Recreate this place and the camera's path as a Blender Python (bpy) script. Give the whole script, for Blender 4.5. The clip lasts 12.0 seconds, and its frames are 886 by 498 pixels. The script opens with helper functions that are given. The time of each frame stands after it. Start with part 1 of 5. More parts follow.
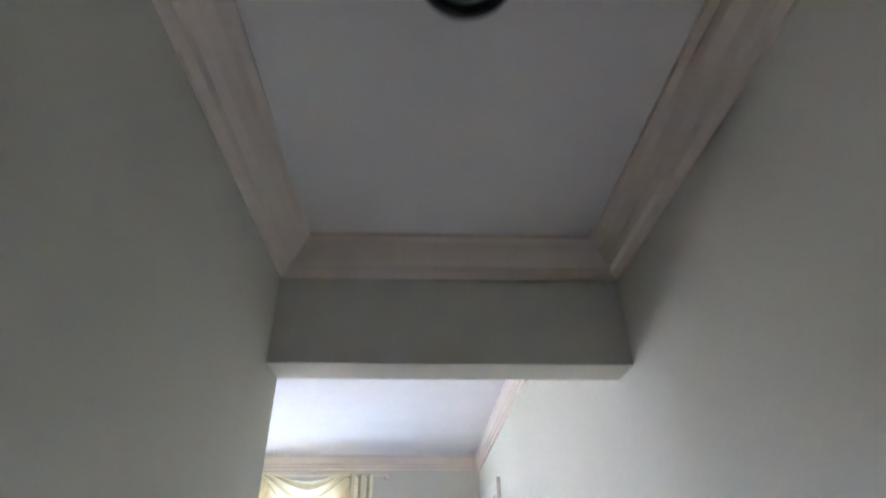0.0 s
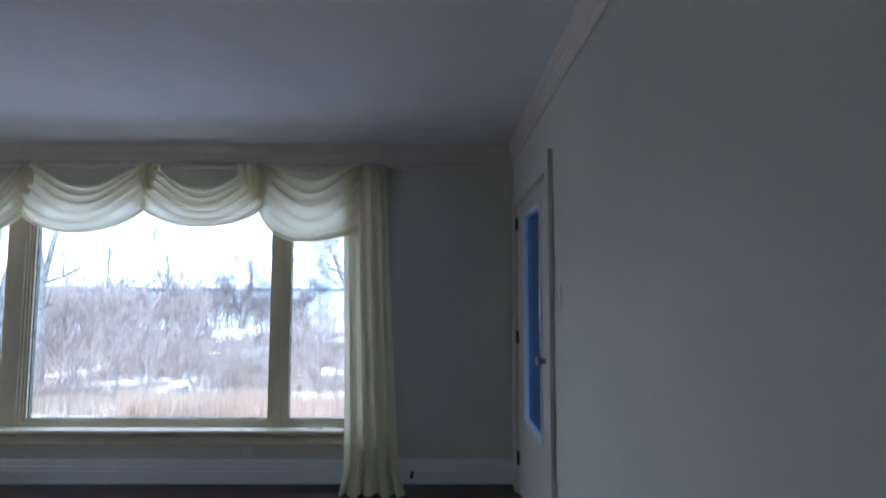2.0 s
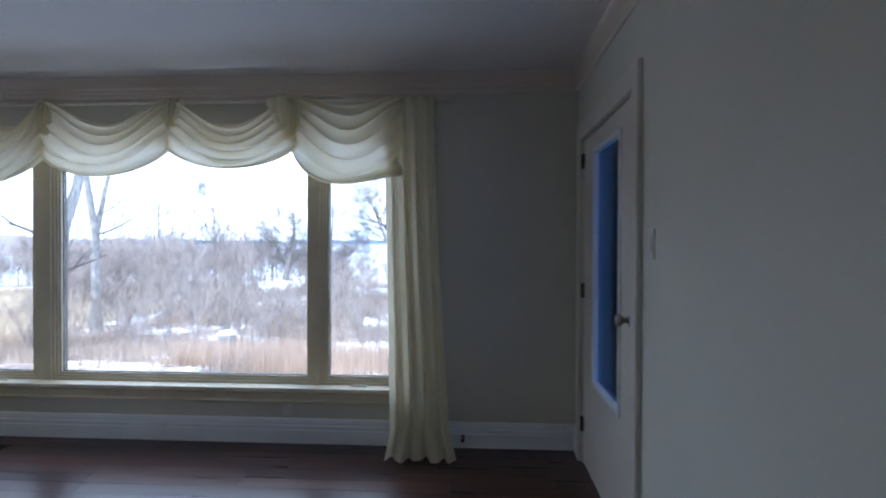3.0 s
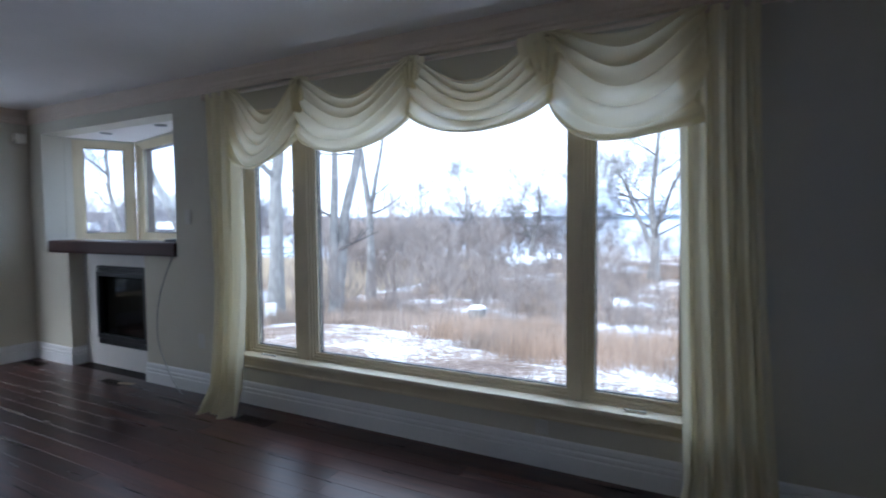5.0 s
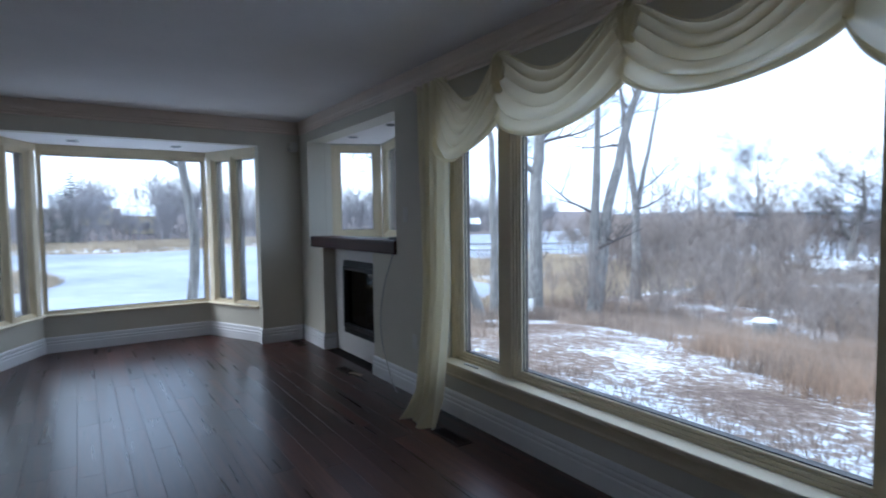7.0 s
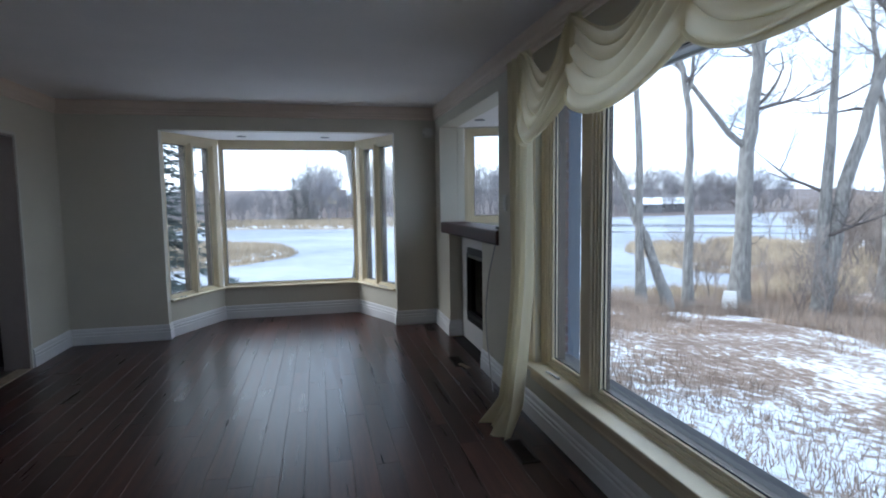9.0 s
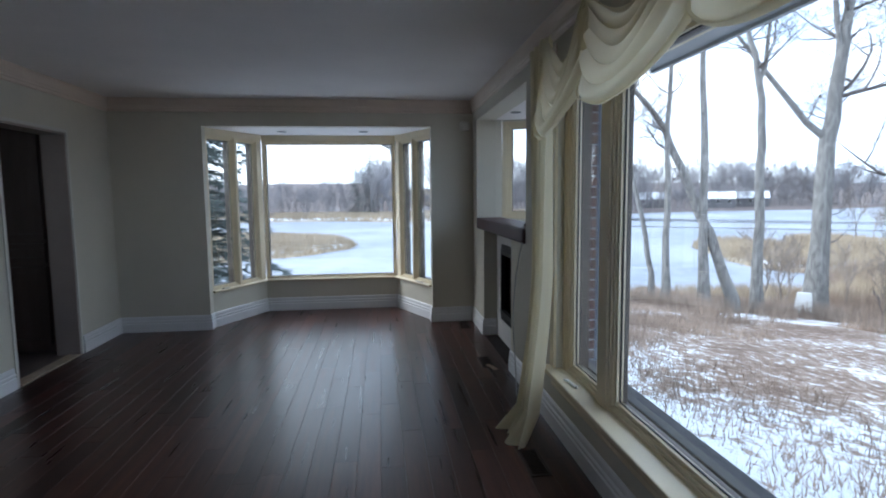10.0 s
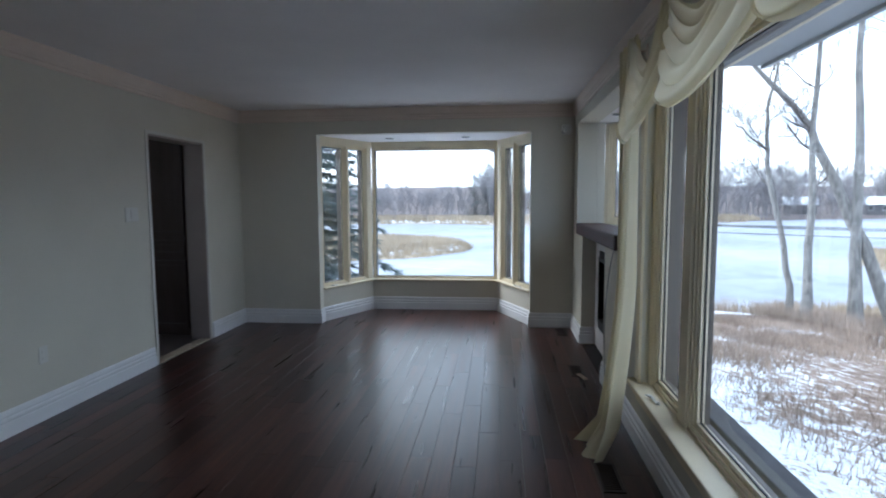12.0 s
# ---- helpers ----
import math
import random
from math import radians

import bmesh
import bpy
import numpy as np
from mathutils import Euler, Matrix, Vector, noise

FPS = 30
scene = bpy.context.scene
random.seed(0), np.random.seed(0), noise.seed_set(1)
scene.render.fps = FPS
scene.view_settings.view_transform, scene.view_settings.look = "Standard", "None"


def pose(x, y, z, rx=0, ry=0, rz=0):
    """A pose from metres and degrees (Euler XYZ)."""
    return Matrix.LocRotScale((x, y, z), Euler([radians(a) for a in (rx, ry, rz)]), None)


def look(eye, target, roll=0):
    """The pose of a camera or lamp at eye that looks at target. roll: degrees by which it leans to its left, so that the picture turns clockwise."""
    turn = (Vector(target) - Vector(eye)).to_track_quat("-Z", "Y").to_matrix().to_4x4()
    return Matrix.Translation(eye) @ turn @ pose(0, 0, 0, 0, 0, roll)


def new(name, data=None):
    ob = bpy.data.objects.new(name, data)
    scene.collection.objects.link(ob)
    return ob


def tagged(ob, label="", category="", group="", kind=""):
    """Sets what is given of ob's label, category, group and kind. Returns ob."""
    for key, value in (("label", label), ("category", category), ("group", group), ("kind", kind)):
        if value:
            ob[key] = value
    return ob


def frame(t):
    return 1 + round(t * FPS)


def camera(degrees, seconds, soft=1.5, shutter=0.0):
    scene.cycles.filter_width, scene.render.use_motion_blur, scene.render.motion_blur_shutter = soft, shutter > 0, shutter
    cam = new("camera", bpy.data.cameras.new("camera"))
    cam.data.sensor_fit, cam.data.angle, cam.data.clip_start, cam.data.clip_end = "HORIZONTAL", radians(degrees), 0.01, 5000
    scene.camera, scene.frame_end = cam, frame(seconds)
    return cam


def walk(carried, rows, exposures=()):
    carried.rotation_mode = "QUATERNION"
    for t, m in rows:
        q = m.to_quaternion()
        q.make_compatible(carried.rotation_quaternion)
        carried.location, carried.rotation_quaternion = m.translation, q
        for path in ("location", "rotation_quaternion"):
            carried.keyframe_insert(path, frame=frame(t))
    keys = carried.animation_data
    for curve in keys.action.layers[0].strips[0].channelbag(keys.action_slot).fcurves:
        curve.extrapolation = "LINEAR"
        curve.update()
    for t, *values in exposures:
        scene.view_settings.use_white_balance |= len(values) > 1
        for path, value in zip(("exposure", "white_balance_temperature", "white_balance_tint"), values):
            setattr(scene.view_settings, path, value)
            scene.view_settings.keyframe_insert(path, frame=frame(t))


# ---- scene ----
cam = camera(78.0, 12.0, soft=1.9, shutter=0.5)
PATH = [
    (0, (0.316, -0.497, 1.512), (0.377, 1.211, 2.551), -0.3),
    (0.5, (0.314, -0.181, 1.487), (0.367, 1.592, 2.41), -0.0),
    (1, (0.258, 0.151, 1.424), (0.293, 2.012, 2.155), 1.1),
    (1.5, (0.272, 0.407, 1.4), (0.29, 2.361, 1.827), 1.2),
    (2, (0.25, 0.655, 1.385), (0.269, 2.648, 1.541), 0.2),
    (2.5, (0.205, 0.885, 1.365), (0.19, 2.884, 1.389), 0.2),
    (4.5, (-0.057, 1.695, 1.352), (-0.801, 3.55, 1.267), -0.5),
    (5, (-0.169, 1.883, 1.369), (-1.131, 3.634, 1.264), -0.5),
    (5.5, (-0.212, 2.065, 1.386), (-1.383, 3.683, 1.28), -0.7),
    (6, (-0.235, 2.244, 1.378), (-1.62, 3.683, 1.278), -0.7),
    (6.5, (-0.294, 2.432, 1.381), (-1.829, 3.71, 1.277), -0.8),
    (7, (-0.302, 2.596, 1.375), (-1.965, 3.701, 1.266), -0.7),
    (7.5, (-0.239, 2.795, 1.386), (-2.026, 3.682, 1.262), -0.8),
    (9.5, (-0.268, 3.572, 1.444), (-2.23, 3.907, 1.256), -0.7),
    (10, (-0.33, 3.7, 1.453), (-2.308, 3.924, 1.256), -0.6),
    (10.5, (-0.368, 3.793, 1.478), (-2.355, 3.911, 1.278), -0.4),
    (11, (-0.316, 3.879, 1.477), (-2.307, 3.895, 1.287), -0.4),
    (11.5, (-0.299, 3.929, 1.465), (-2.288, 3.834, 1.279), -0.4),
    (12, (-0.281, 3.92, 1.46), (-2.263, 3.717, 1.279), -0.3),
]
EXPOSURES = [(0.0, 5.5, 5350, 11), (0.5, 4.85, 4850, 7), (1.0, 4.25, 4750, 7), (1.5, 3.25, 4950, 10), (2.0, 2.55, 5000, 10), (2.5, 2.45, 5050, 11), (4.5, 2.12, 5350, 13), (5.5, 1.82, 5200, 10), (7.0, 1.44, 5230, 10), (9.5, 1.43, 5550, 9), (10.5, 1.52, 5550, 9), (12.0, 1.68, 5500, 9)]
SKY = 1.0
walk(cam, [(t, look(eye, target, roll)) for t, eye, target, roll in PATH], EXPOSURES)

# ---- world and light ----
world = bpy.data.worlds.new("overcast_sky")
scene.world = world
world.use_nodes = True
wt = world.node_tree
sky = wt.nodes.new("ShaderNodeTexSky")
sky.sky_type, sky.sun_disc = "NISHITA", False
sky.sun_elevation, sky.sun_rotation = radians(24), radians(200)
sky.air_density, sky.dust_density, sky.ozone_density = 1.0, 4.0, 2.0
cloud_map = wt.nodes.new("ShaderNodeMapping")
cloud_map.inputs["Scale"].default_value = (1.0, 1.0, 3.5)
cloud_co = wt.nodes.new("ShaderNodeTexCoord")
wt.links.new(cloud_co.outputs["Generated"], cloud_map.inputs["Vector"])
cloud = wt.nodes.new("ShaderNodeTexNoise")
cloud.inputs["Scale"].default_value, cloud.inputs["Detail"].default_value = 2.2, 5.0
wt.links.new(cloud_map.outputs[0], cloud.inputs["Vector"])
cloud_ramp = wt.nodes.new("ShaderNodeValToRGB")
cloud_ramp.color_ramp.elements[0].position, cloud_ramp.color_ramp.elements[0].color = 0.35, (0.66, 0.78, 1.0, 1)
cloud_ramp.color_ramp.elements[1].position, cloud_ramp.color_ramp.elements[1].color = 0.58, (0.95, 0.98, 1.0, 1)
wt.links.new(cloud.outputs["Fac"], cloud_ramp.inputs["Fac"])
sky_gain = wt.nodes.new("ShaderNodeVectorMath")
sky_gain.operation = "SCALE"
sky_gain.inputs["Scale"].default_value = 0.1
wt.links.new(sky.outputs[0], sky_gain.inputs[0])
sky_mix = wt.nodes.new("ShaderNodeMix")
sky_mix.data_type = "RGBA"
sky_mix.inputs["Factor"].default_value = 0.85
wt.links.new(sky_gain.outputs[0], sky_mix.inputs["A"])
wt.links.new(cloud_ramp.outputs[0], sky_mix.inputs["B"])
wt.links.new(sky_mix.outputs["Result"], wt.nodes["Background"].inputs["Color"])
wt.nodes["Background"].inputs["Strength"].default_value = SKY

sun = new("sun", bpy.data.lights.new("sun", "SUN"))
sun.data.energy, sun.data.angle, sun.data.color = 0.8, radians(25), (1.0, 0.95, 0.88)
sun.matrix_world = look((0, 0, 30), (8, 22, 12))


# ---- building helpers ----
def as_mesh(name, bm):
    me = bpy.data.meshes.new(name)
    bm.normal_update()
    bm.to_mesh(me)
    bm.free()
    return me


def part(name, bm, material, parent=None, label="", smooth=False):
    """One mesh object, modelled in world metres, under a thing or a part."""
    me = bm if isinstance(bm, bpy.types.Mesh) else as_mesh(name, bm)
    if not me.materials:
        me.materials.append(material)
    if smooth:
        me.polygons.foreach_set("use_smooth", [True] * len(me.polygons))
    ob = new(name, me)
    if parent is not None:
        ob.parent = parent
        if parent.type == "EMPTY":
            ob.matrix_parent_inverse = parent.matrix_basis.inverted()
    if label:
        ob["label"] = label
    return ob


def thing(name, loc, label, category, group="", kind=""):
    ob = new(name)
    ob.empty_display_size = 0.1
    ob.matrix_basis = Matrix.Translation(loc)
    return tagged(ob, label, category, group, kind)


def blk(bm, x0, x1, y0, y1, z0, z1, bevel=0.0, m=None):
    """A box added to bm, with bevelled edges."""
    r = bmesh.ops.create_cube(bm, size=1, matrix=Matrix.Translation(((x0 + x1) / 2, (y0 + y1) / 2, (z0 + z1) / 2)) @ Matrix.Diagonal((abs(x1 - x0), abs(y1 - y0), abs(z1 - z0), 1)))
    vs = r["verts"]
    if bevel > 0:
        es = list({e for v in vs for e in v.link_edges})
        rb = bmesh.ops.bevel(bm, geom=es, offset=bevel, segments=2, affect="EDGES", profile=0.6)
        vs = rb["verts"]
    if m is not None:
        bmesh.ops.transform(bm, matrix=m, verts=list({v for v in vs}))
    return vs


def one_box(x0, x1, y0, y1, z0, z1, bevel=0.0, m=None):
    bm = bmesh.new()
    blk(bm, x0, x1, y0, y1, z0, z1, bevel)
    if m is not None:
        bm.transform(m)
    return bm


def cyl(bm, a, b, r1, r2=None, n=16):
    a, b = Vector(a), Vector(b)
    d = b - a
    q = d.to_track_quat("Z", "Y").to_matrix().to_4x4()
    bmesh.ops.create_cone(bm, cap_ends=True, segments=n, radius1=r1, radius2=r1 if r2 is None else r2, depth=d.length,
                          matrix=Matrix.Translation((a + b) / 2) @ q)


def lathe(bm, profile, centre, n=24, m=None):
    """Turns (radius, height) pairs about z."""
    rings = []
    for r, z in profile:
        ring = []
        for k in range(n):
            a = 2 * math.pi * k / n
            p = Vector((r * math.cos(a), r * math.sin(a), z))
            ring.append(bm.verts.new((m @ p if m is not None else p) + Vector(centre)))
        rings.append(ring)
    for ra, rb in zip(rings, rings[1:]):
        for k in range(n):
            bm.faces.new((ra[k], ra[(k + 1) % n], rb[(k + 1) % n], rb[k]))
    bm.faces.new(list(reversed(rings[0])))
    bm.faces.new(rings[-1])


def sweep(profile, path, closed=False):
    """Runs a profile of (distance to the left of the path, height) along a plan polyline, mitred."""
    bm = bmesh.new()
    n = len(path)
    rows = []
    for i, p in enumerate(path):
        p = Vector(p)
        prev = Vector(path[i - 1]) if (i > 0 or closed) else None
        nxt = Vector(path[(i + 1) % n]) if (i < n - 1 or closed) else None
        d1 = (p - prev).normalized() if prev is not None else None
        d2 = (nxt - p).normalized() if nxt is not None else None
        n1 = Vector((-d1.y, d1.x)) if d1 is not None else None
        n2 = Vector((-d2.y, d2.x)) if d2 is not None else None
        if n1 is None:
            off = n2
        elif n2 is None:
            off = n1
        else:
            b = (n1 + n2).normalized()
            off = b / max(0.3, b.dot(n1))
        rows.append([bm.verts.new((p.x + off.x * o, p.y + off.y * o, z)) for o, z in profile])
    k = len(profile)
    for i in range(n if closed else n - 1):
        a, b = rows[i], rows[(i + 1) % n]
        for j in range(k):
            bm.faces.new((a[j], b[j], b[(j + 1) % k], a[(j + 1) % k]))
    if not closed:
        bm.faces.new(rows[0])
        bm.faces.new(list(reversed(rows[-1])))
    bmesh.ops.recalc_face_normals(bm, faces=bm.faces)
    return bm


def wall_mesh(axis, at0, at1, u0, u1, z0, z1, openings=()):
    """A wall slab between at0 and at1 on one axis, with rectangular openings (u0, u1, z0, z1) through it."""
    us = sorted({u0, u1, *[v for o in openings for v in o[:2]]})
    zs = sorted({z0, z1, *[v for o in openings for v in o[2:]]})
    bm = bmesh.new()
    cell = {}
    for i in range(len(us) - 1):
        for j in range(len(zs) - 1):
            uc, zc = (us[i] + us[i + 1]) / 2, (zs[j] + zs[j + 1]) / 2
            cell[i, j] = not any(o[0] < uc < o[1] and o[2] < zc < o[3] for o in openings)
    cache = {}

    def v(i, j, s):
        if (i, j, s) not in cache:
            a = at1 if s else at0
            cache[i, j, s] = bm.verts.new((us[i], a, zs[j]) if axis == "y" else (a, us[i], zs[j]))
        return cache[i, j, s]
    for (i, j), full in cell.items():
        if not full:
            continue
        for s in (0, 1):
            bm.faces.new((v(i, j, s), v(i + 1, j, s), v(i + 1, j + 1, s), v(i, j + 1, s)))
        for (di, dj), (p, q) in {(-1, 0): ((i, j), (i, j + 1)), (1, 0): ((i + 1, j), (i + 1, j + 1)),
                                 (0, -1): ((i, j), (i + 1, j)), (0, 1): ((i, j + 1), (i + 1, j + 1))}.items():
            if not cell.get((i + di, j + dj), False):
                bm.faces.new((v(*p, 0), v(*q, 0), v(*q, 1), v(*p, 1)))
    bmesh.ops.recalc_face_normals(bm, faces=bm.faces)
    return bm


def tube_lists(points, radii, sides, verts, faces):
    """Adds a tube along points to plain vertex and face lists."""
    base = len(verts)
    n = len(points)
    for i, p in enumerate(points):
        d = (points[min(i + 1, n - 1)] - points[max(i - 1, 0)])
        if d.length < 1e-6:
            d = Vector((0, 0, 1))
        d.normalize()
        s = d.cross(Vector((0.31, 0.95, 0.05)))
        s.normalize()
        t = d.cross(s)
        for k in range(sides):
            a = 2 * math.pi * k / sides
            verts.append(p + (s * math.cos(a) + t * math.sin(a)) * radii[i])
    for i in range(n - 1):
        for k in range(sides):
            a, b = base + i * sides + k, base + i * sides + (k + 1) % sides
            faces.append((a, b, b + sides, a + sides))
    faces.append(tuple(base + (n - 1) * sides + k for k in range(sides)))


def from_lists(name, verts, faces):
    me = bpy.data.meshes.new(name)
    me.from_pydata([tuple(v) for v in verts], [], faces)
    me.update()
    return me


# ---- materials ----
def material(name, colour, rough=0.6, metal=0.0, vary=0.12, scale=6.0, grain=60.0, bump=0.1, spec=0.5, stretch=(1, 1, 1), per_object=0.0, per_island=0.0, coat=0.0, second=None):
    """Painted, wooden or stone surface with variation at two scales and fine relief."""
    m = bpy.data.materials.new(name)
    m.use_nodes = True
    nt = m.node_tree
    b = nt.nodes["Principled BSDF"]
    b.inputs["Roughness"].default_value, b.inputs["Metallic"].default_value = rough, metal
    b.inputs["Specular IOR Level"].default_value = spec
    b.inputs["Coat Weight"].default_value = coat
    b.inputs["Coat Roughness"].default_value = 0.15
    co = nt.nodes.new("ShaderNodeNewGeometry")
    mp = nt.nodes.new("ShaderNodeMapping")
    mp.inputs["Scale"].default_value = stretch
    nt.links.new(co.outputs["Position"], mp.inputs["Vector"])
    src = mp.outputs[0]
    if per_object:
        oi = nt.nodes.new("ShaderNodeObjectInfo")
        shift = nt.nodes.new("ShaderNodeVectorMath")
        shift.operation = "MULTIPLY_ADD"
        nt.links.new(oi.outputs["Random"], shift.inputs[0])
        shift.inputs[1].default_value = (17, 23, 11)
        nt.links.new(src, shift.inputs[2])
        src = shift.outputs[0]
    big = nt.nodes.new("ShaderNodeTexNoise")
    big.inputs["Scale"].default_value, big.inputs["Detail"].default_value = scale, 4
    fine = nt.nodes.new("ShaderNodeTexNoise")
    fine.inputs["Scale"].default_value, fine.inputs["Detail"].default_value = grain, 3
    nt.links.new(src, big.inputs["Vector"])
    nt.links.new(src, fine.inputs["Vector"])
    add = nt.nodes.new("ShaderNodeMath")
    add.operation = "MULTIPLY_ADD"
    nt.links.new(fine.outputs["Fac"], add.inputs[0])
    add.inputs[1].default_value = 0.45
    nt.links.new(big.outputs["Fac"], add.inputs[2])
    ramp = nt.nodes.new("ShaderNodeValToRGB")
    c2 = second or colour
    lo = [max(0.0, c * (1 - vary)) for c in colour]
    hi = [min(1.0, c * (1 + vary)) for c in c2]
    ramp.color_ramp.elements[0].position, ramp.color_ramp.elements[0].color = 0.5, (*lo, 1)
    ramp.color_ramp.elements[1].position, ramp.color_ramp.elements[1].color = 0.95, (*hi, 1)
    nt.links.new(add.outputs[0], ramp.inputs["Fac"])
    out = ramp.outputs[0]
    if per_object or per_island:
        if per_object:
            rnd = oi.outputs["Random"]
        else:
            rnd = co.outputs["Random Per Island"]
        rng = nt.nodes.new("ShaderNodeMapRange")
        k = per_object or per_island
        rng.inputs["To Min"].default_value, rng.inputs["To Max"].default_value = 1 - k, 1 + k
        nt.links.new(rnd, rng.inputs["Value"])
        mul = nt.nodes.new("ShaderNodeVectorMath")
        mul.operation = "SCALE"
        nt.links.new(out, mul.inputs[0])
        nt.links.new(rng.outputs[0], mul.inputs["Scale"])
        out = mul.outputs[0]
    nt.links.new(out, b.inputs["Base Color"])
    rr = nt.nodes.new("ShaderNodeMapRange")
    rr.inputs["To Min"].default_value, rr.inputs["To Max"].default_value = max(0.02, rough - 0.08), min(1, rough + 0.08)
    nt.links.new(big.outputs["Fac"], rr.inputs["Value"])
    nt.links.new(rr.outputs[0], b.inputs["Roughness"])
    if bump:
        bp = nt.nodes.new("ShaderNodeBump")
        bp.inputs["Strength"].default_value, bp.inputs["Distance"].default_value = bump, 0.004
        nt.links.new(add.outputs[0], bp.inputs["Height"])
        nt.links.new(bp.outputs[0], b.inputs["Normal"])
    return m


def glass_material(name, tint, gloss=1.0):
    m = bpy.data.materials.new(name)
    m.use_nodes = True
    nt = m.node_tree
    nt.nodes.remove(nt.nodes["Principled BSDF"])
    tr = nt.nodes.new("ShaderNodeBsdfTransparent")
    tr.inputs[0].default_value = (*tint, 1)
    gl = nt.nodes.new("ShaderNodeBsdfGlossy")
    gl.inputs["Roughness"].default_value = 0.01
    lw = nt.nodes.new("ShaderNodeLayerWeight")
    lw.inputs["Blend"].default_value = 0.5
    pw = nt.nodes.new("ShaderNodeMath")
    pw.operation = "POWER"
    nt.links.new(lw.outputs["Facing"], pw.inputs[0])
    pw.inputs[1].default_value = 5.0
    fr = nt.nodes.new("ShaderNodeMath")
    fr.operation = "MULTIPLY_ADD"
    nt.links.new(pw.outputs[0], fr.inputs[0])
    fr.inputs[1].default_value, fr.inputs[2].default_value = 0.45 * gloss, 0.035 * gloss
    mx = nt.nodes.new("ShaderNodeMixShader")
    nt.links.new(fr.outputs[0], mx.inputs[0])
    nt.links.new(tr.outputs[0], mx.inputs[1])
    nt.links.new(gl.outputs[0], mx.inputs[2])
    nt.links.new(mx.outputs[0], nt.nodes["Material Output"].inputs[0])
    return m


def cloth_material(name, colour, through_colour, thin):
    m = bpy.data.materials.new(name)
    m.use_nodes = True
    nt = m.node_tree
    b = nt.nodes["Principled BSDF"]
    b.inputs["Base Color"].default_value, b.inputs["Roughness"].default_value = (*colour, 1), 0.75
    b.inputs["Sheen Weight"].default_value = 0.2
    tl = nt.nodes.new("ShaderNodeBsdfTranslucent")
    tl.inputs[0].default_value = (*through_colour, 1)
    mx = nt.nodes.new("ShaderNodeMixShader")
    mx.inputs[0].default_value = 0.55
    tp = nt.nodes.new("ShaderNodeBsdfTransparent")
    mx2 = nt.nodes.new("ShaderNodeMixShader")
    co = nt.nodes.new("ShaderNodeNewGeometry")
    wv = nt.nodes.new("ShaderNodeTexNoise")
    wv.inputs["Scale"].default_value = 7.0
    nt.links.new(co.outputs["Position"], wv.inputs["Vector"])
    rg = nt.nodes.new("ShaderNodeMapRange")
    rg.inputs["From Min"].default_value, rg.inputs["From Max"].default_value = 0.35, 0.7
    rg.inputs["To Min"].default_value, rg.inputs["To Max"].default_value = thin * 0.5, thin * 1.3
    nt.links.new(wv.outputs["Fac"], rg.inputs["Value"])
    nt.links.new(b.outputs[0], mx.inputs[1])
    nt.links.new(tl.outputs[0], mx.inputs[2])
    nt.links.new(rg.outputs[0], mx2.inputs[0])
    nt.links.new(mx.outputs[0], mx2.inputs[1])
    nt.links.new(tp.outputs[0], mx2.inputs[2])
    nt.links.new(mx2.outputs[0], nt.nodes["Material Output"].inputs[0])
    fn = nt.nodes.new("ShaderNodeTexNoise")
    fn.inputs["Scale"].default_value = 400
    nt.links.new(co.outputs["Position"], fn.inputs["Vector"])
    bp = nt.nodes.new("ShaderNodeBump")
    bp.inputs["Strength"].default_value, bp.inputs["Distance"].default_value = 0.25, 0.002
    nt.links.new(fn.outputs["Fac"], bp.inputs["Height"])
    nt.links.new(bp.outputs[0], b.inputs["Normal"])
    return m


WALL = material("sage_wall_paint", (0.645, 0.61, 0.51), 0.62, vary=0.04, scale=1.5, grain=180, bump=0.12, spec=0.3)
CEIL = material("white_ceiling_paint", (0.86, 0.825, 0.80), 0.85, vary=0.03, scale=2, grain=140, bump=0.2, spec=0.2)
CROWN = material("cream_trim_paint", (0.74, 0.63, 0.53), 0.45, vary=0.05, scale=3, grain=80, bump=0.04)
WHITE = material("white_trim_paint", (0.80, 0.80, 0.80), 0.4, vary=0.04, scale=3, grain=90, bump=0.05)
FRAME = material("cream_window_paint", (0.78, 0.685, 0.49), 0.45, vary=0.06, scale=5, grain=90, bump=0.05)
OUTER = material("brown_outer_sash", (0.085, 0.07, 0.06), 0.5, vary=0.12, scale=5, grain=60, bump=0.04)
DOORW = material("cream_door_paint", (0.66, 0.60, 0.52), 0.42, vary=0.04, scale=3, grain=70, bump=0.04)
PLANK = material("dark_stained_plank", (0.046, 0.021, 0.018), 0.30, vary=0.30, scale=3.5, grain=30, bump=0.04, stretch=(0.35, 6, 1), per_object=0.42, second=(0.075, 0.031, 0.022))
UNDER = material("floor_joint", (0.012, 0.007, 0.006), 0.8, vary=0.2)
MANTEL = material("dark_mantel_wood", (0.055, 0.022, 0.018), 0.55, spec=0.3, vary=0.3, scale=3, grain=40, stretch=(0.5, 8, 8), bump=0.15)
BLACK = material("black_metal", (0.010, 0.010, 0.011), 0.38, vary=0.2, bump=0.03)
SOOT = material("firebox_lining", (0.02, 0.018, 0.017), 0.85, vary=0.4, scale=8, bump=0.3)
PANEL = material("white_surround_panel", (0.70, 0.68, 0.66), 0.5, vary=0.04, scale=3, grain=60, bump=0.05)
STEEL = material("brushed_handle_metal", (0.32, 0.29, 0.26), 0.3, metal=1.0, vary=0.1, bump=0.02)
